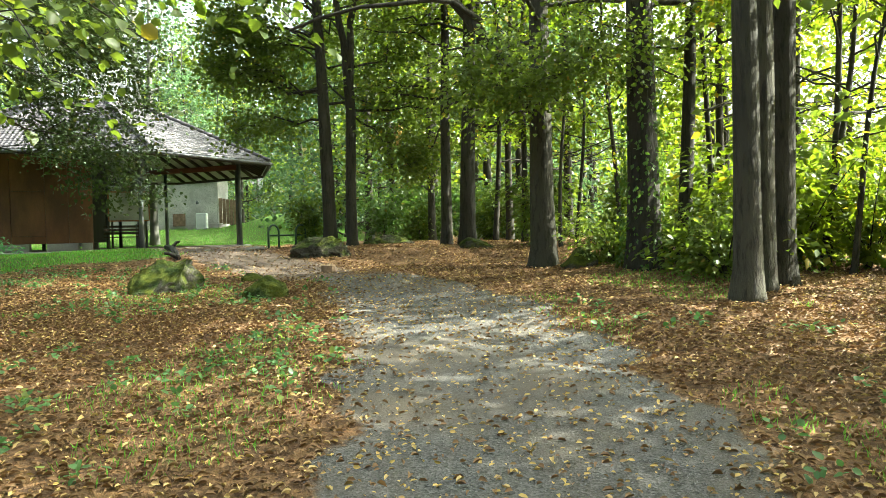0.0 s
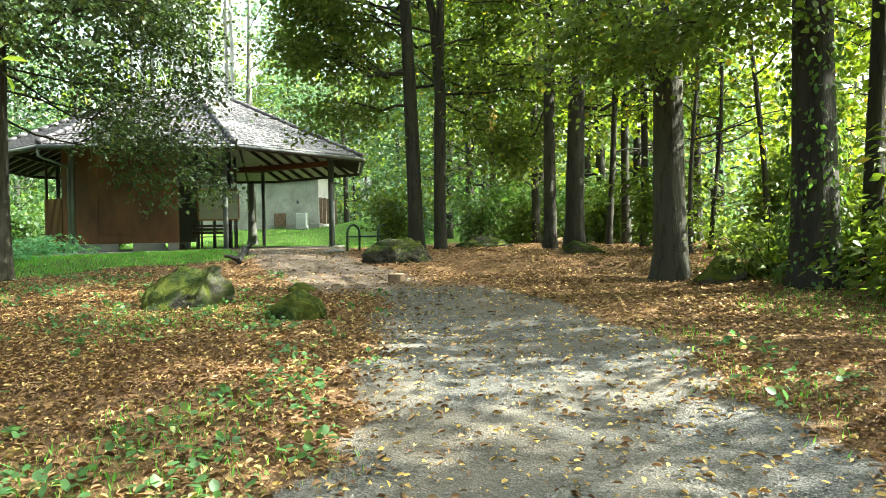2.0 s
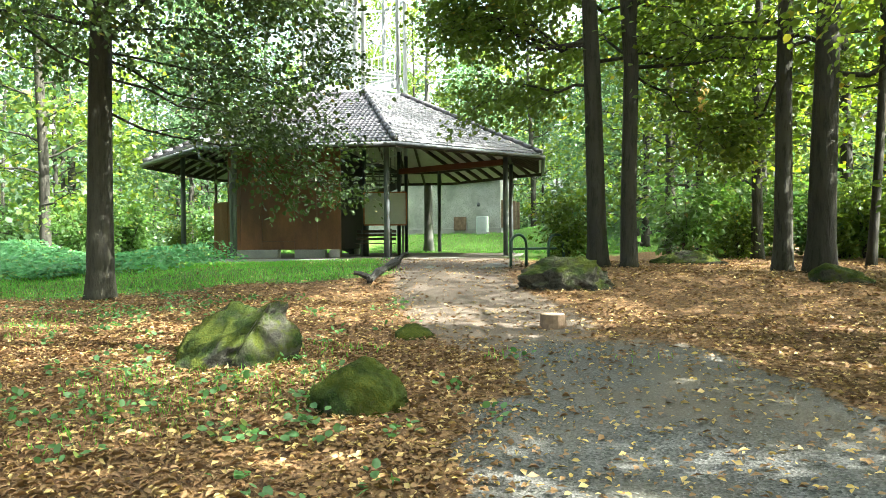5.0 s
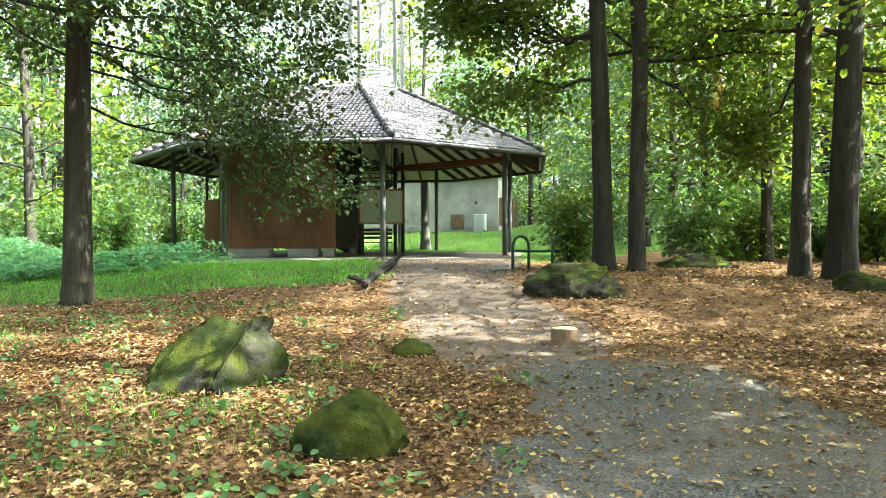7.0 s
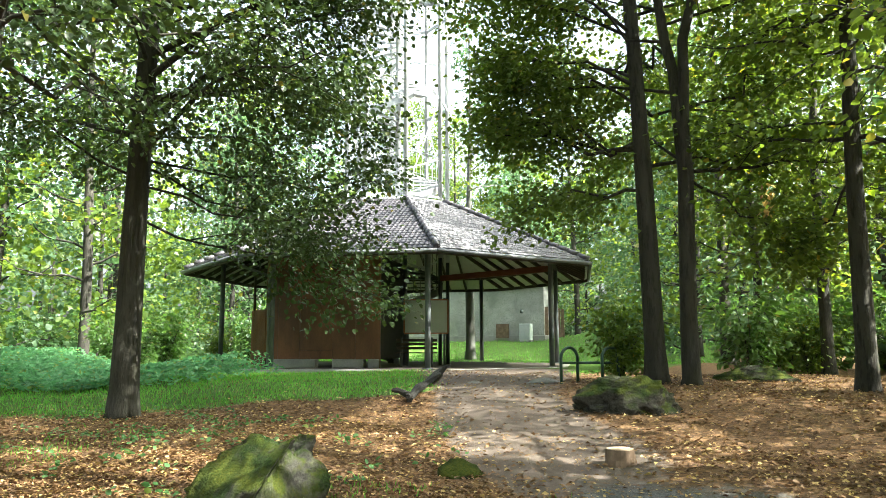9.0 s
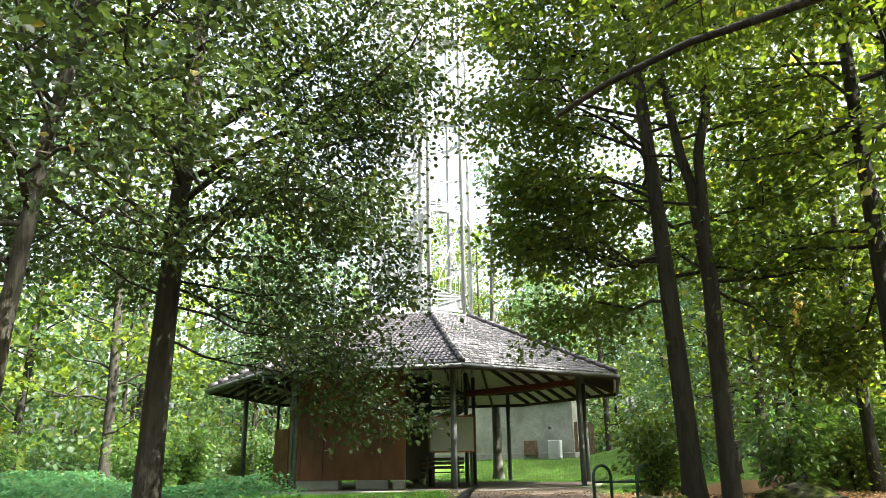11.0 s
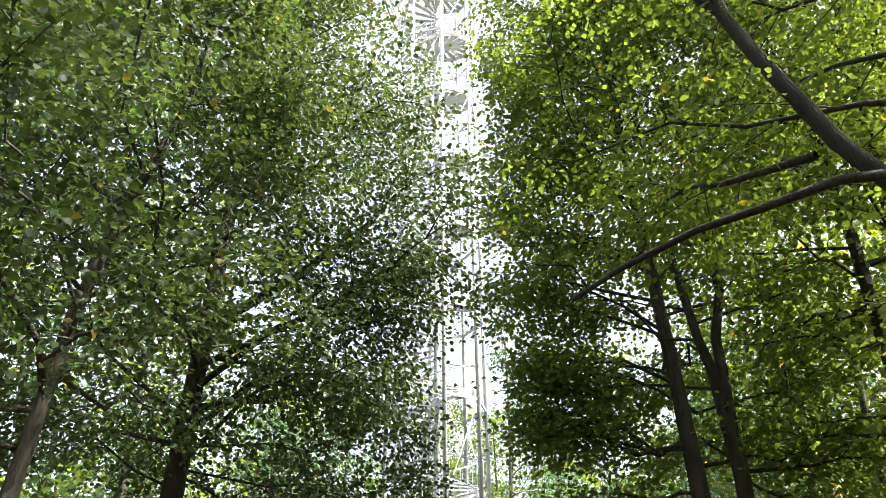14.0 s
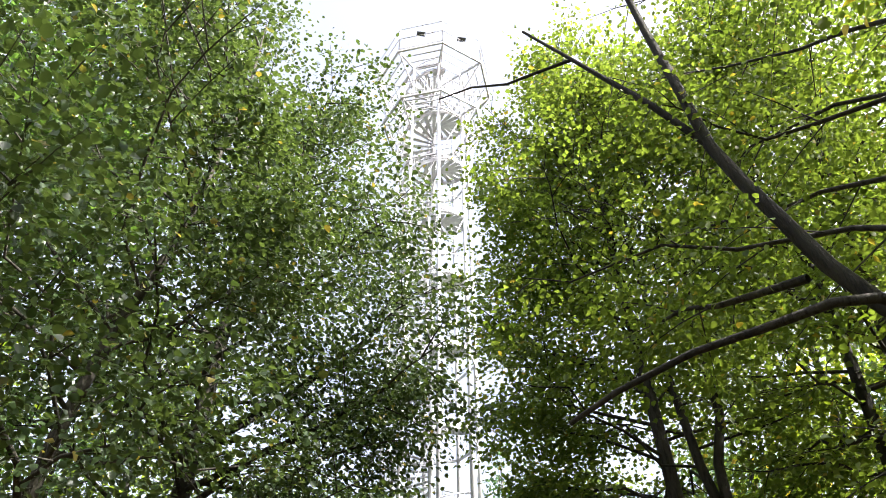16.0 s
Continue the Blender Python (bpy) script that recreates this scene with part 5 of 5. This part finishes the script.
def litter_chance(x, y):
    g, t, d = covers(x, y)
    return np.clip(1 - 0.88 * g - 0.9 * t - 0.75 * d, 0.1, 1) * (0.75 + 0.25 * np.sin(1.7 * x + 0.6 * y) * np.sin(0.9 * y - 0.5 * x + 1))


for name, full, spec in (("fallen_leaves", True, ((66000, -8, 5.5, 3.2, 10, 0.05), (20000, -7.5, -1.2, 8.5, 13.5, 0.047))), ("fallen_leaves", False, ((90000, -13, 7, 10, 16, 0.052), (52000, -14, 10, 16, 26, 0.06)))):
    batches = [lying(rng, *scatter(rng, c, x0, x1, y0, y1, litter_chance), s) for c, x0, x1, y0, y1, s in spec]
    me = leaf_mesh(name, *[np.concatenate(q) for q in zip(*batches)], LITTER, 0.5 if full else 0.6, 0.24 if full else 0.15, full)
    tagged(part(name, me, LITTER), "brown and orange fallen leaves strewn over the ground", "leaves", kind="stuff")
yx, yy = scatter(rng, 12000, -4, 4, 2.5, 16, lambda x, y: np.clip(0.12 + 0.75 * covers(x, y)[0], 0, 1))
tagged(part("yellow_leaves", leaf_mesh("yellow_leaves", *lying(rng, yx, yy, 0.042), LITTER_YELLOW, 0.5, 0.12, True), LITTER_YELLOW), "yellow fallen leaves scattered over the gravel", "leaves", kind="stuff")


def blades(rng, x, y, height):
    n = len(x)
    h = height * rng.uniform(0.5, 1.3, n)
    p = np.stack([x, y, ground_z(x, y) + h * 0.45], 1)
    al = np.stack([rng.normal(size=n) * 0.35, rng.normal(size=n) * 0.35, np.ones(n)], 1)
    return p, al, rng.normal(size=(n, 3)) * np.array([1, 1, 0.1]), h


gx, gy = scatter(rng, 75000, -26, -5.5, 13.5, 27, lambda x, y: np.clip(covers(x, y)[1] - 0.1, 0, 1) * (np.hypot(x - SHELTER[0], y - SHELTER[1]) > 7.0))
g2x, g2y = scatter(rng, 16000, -24, -4, 35, 45, lambda x, y: np.clip(covers(x, y)[1] - 0.1, 0, 1))
g3x, g3y = scatter(rng, 70000, -9, 6, 3, 13.5, lambda x, y: 0.55 * (green_patch(x, y) > 0.25) * (1 - covers(x, y)[0]))
gp = [np.concatenate(q) for q in zip(blades(rng, gx, gy, 0.075), blades(rng, g2x, g2y, 0.1), blades(rng, g3x, g3y, 0.06))]
tagged(part("grass", leaf_mesh("grass", *gp, GRASS, 0.16, 0.02), GRASS), "fresh green grass before the shelter", "grass", kind="stuff")

# loose grit on the path
px, py = scatter(rng, 15000, -3, 3, 4.5, 15, lambda x, y: covers(x, y)[0] ** 2)
r = 0.004 + 0.009 * rng.uniform(size=len(px)) ** 2
turn = rng.uniform(0, 6.28, len(px))
shape = np.array([(1, 0, 0), (0.2, 0.8, 0), (-0.9, 0.3, 0), (-0.3, -0.8, 0), (0.1, 0.1, 0.75), (0, 0, -0.5)])
gv = np.empty((len(px), 6, 3))
gv[:, :, 0] = px[:, None] + r[:, None] * (np.cos(turn)[:, None] * shape[:, 0] - np.sin(turn)[:, None] * shape[:, 1])
gv[:, :, 1] = py[:, None] + r[:, None] * (np.sin(turn)[:, None] * shape[:, 0] + np.cos(turn)[:, None] * shape[:, 1])
gv[:, :, 2] = ground_z(px, py)[:, None] + r[:, None] * (shape[:, 2] + 0.3)
tops = np.array([(0, 1, 4), (1, 2, 4), (2, 3, 4), (3, 0, 4)])
gf = (np.arange(len(px))[:, None, None] * 6 + tops).reshape(-1, 3)
tagged(part("grit", (gv.reshape(-1, 3), gf.tolist()), GRIT), "loose grey grit on the path", "gravel", kind="stuff")

# bed of nettles by the slender tree
nx, ny = scatter(rng, 5200, -24, -11, 16.0, 22.5, lambda x, y: smooth_step(0.0, 0.8, y - np.interp(x, (-24, -14, -11), (15.6, 16.6, 18.6))) * smooth_step(22.6, 21.0, y + 0.28 * (x + 14)) * smooth_step(-12.4, -14.2, x))
c = np.stack([nx, ny, ground_z(nx, ny)], 1)
hh = 0.62 * (0.6 + 0.4 * np.sin(0.7 * nx + 0.5 * ny)) * smooth_step(-12.0, -14.5, nx) + 0.12
k = 6
pos = np.repeat(c, k, 0) + rng.normal(size=(len(c) * k, 3)) * np.array([0.07, 0.07, 0.0])
pos[:, 2] += np.repeat(hh, k) * rng.uniform(0.25, 1.0, len(pos))
tagged(part("nettle_bed", leaf_mesh("nettle_bed", pos, rng.normal(size=(len(pos), 3)) * np.array([1, 1, 0.4]), np.array([0, 0, 1.0]) + rng.normal(size=(len(pos), 3)) * 0.4, rng.uniform(0.09, 0.18, len(pos)), LEAF_BLUE, 0.6), LEAF_BLUE), "bed of pale blue-green nettles beside a tree", "plants", kind="stuff")

SEEDLING = leaf_material("seedling_leaf", (0.04, 0.1, 0.035), (0.085, 0.165, 0.065), (0.16, 0.2, 0.05), (1.6, 1.8, 1.2), 0.1)
# seedlings and ground ivy among the leaves
sx, sy = scatter(rng, 1150, -11, 6, 4.5, 16, lambda x, y: (1 - covers(x, y)[0]) * (1 - 0.95 * covers(x, y)[2]) * (y + 0.9 * x < 11.6) * (0.25 + 0.75 * (np.sin(0.9 * x + 2) * np.sin(1.1 * y + x * 0.3) > 0.1)))
k = 13
pos = np.repeat(np.stack([sx, sy, ground_z(sx, sy) + 0.03], 1), k, 0)
off = rng.normal(size=(len(pos), 3)) * np.array([0.085, 0.085, 0.03])
pos = pos + off + np.array([0, 0, 0.035])
tagged(part("seedlings", leaf_mesh("seedlings", pos, off * 8 + rng.normal(size=off.shape) * 0.3, np.array([0, 0, 1.0]) + rng.normal(size=off.shape) * 0.35, rng.uniform(0.035, 0.075, len(pos)), SEEDLING, 0.8, 0.06, True), SEEDLING), "small green seedlings among the fallen leaves", "plants", kind="stuff")

# a turned sprig of yellow leaves hanging from the leaning tree
sp = np.array([[-1.55, 20.0, 4.55], [-1.52, 20.0, 4.4], [-1.55, 20.0, 4.25], [-1.6, 20.0, 4.1]])
sl = sprays_to_leaves(rng, sp, np.tile([0.1, -0.1, -0.6], (4, 1)), 7, 0.12, 0.11)
tagged(part("yellow_sprig", leaf_mesh("yellow_sprig", *sl, LITTER_YELLOW), LITTER_YELLOW), "sprig of bright yellow leaves hanging from a bough", "leaves", kind="stuff")

# ---- roof tiles, last ----
count = 0
tv, tf = np.array([v.co[:] for v in TILE_MESH.vertices]), [tuple(q.vertices) for q in TILE_MESH.polygons]
rest = []
for k, r, m in tile_spots:
    if k in (0, 7) and r < 11 and count < 300:
        ob = part("tile", TILE_MESH, TILE, shelter)
        ob.matrix_basis = m
        count += 1
    else:
        mm = np.array(m)
        rest.append((tv @ mm[:3, :3].T + mm[:3, 3], tf))
tagged(part("tiles", joined(rest), TILE, shelter, smooth=True), kind="stuff")
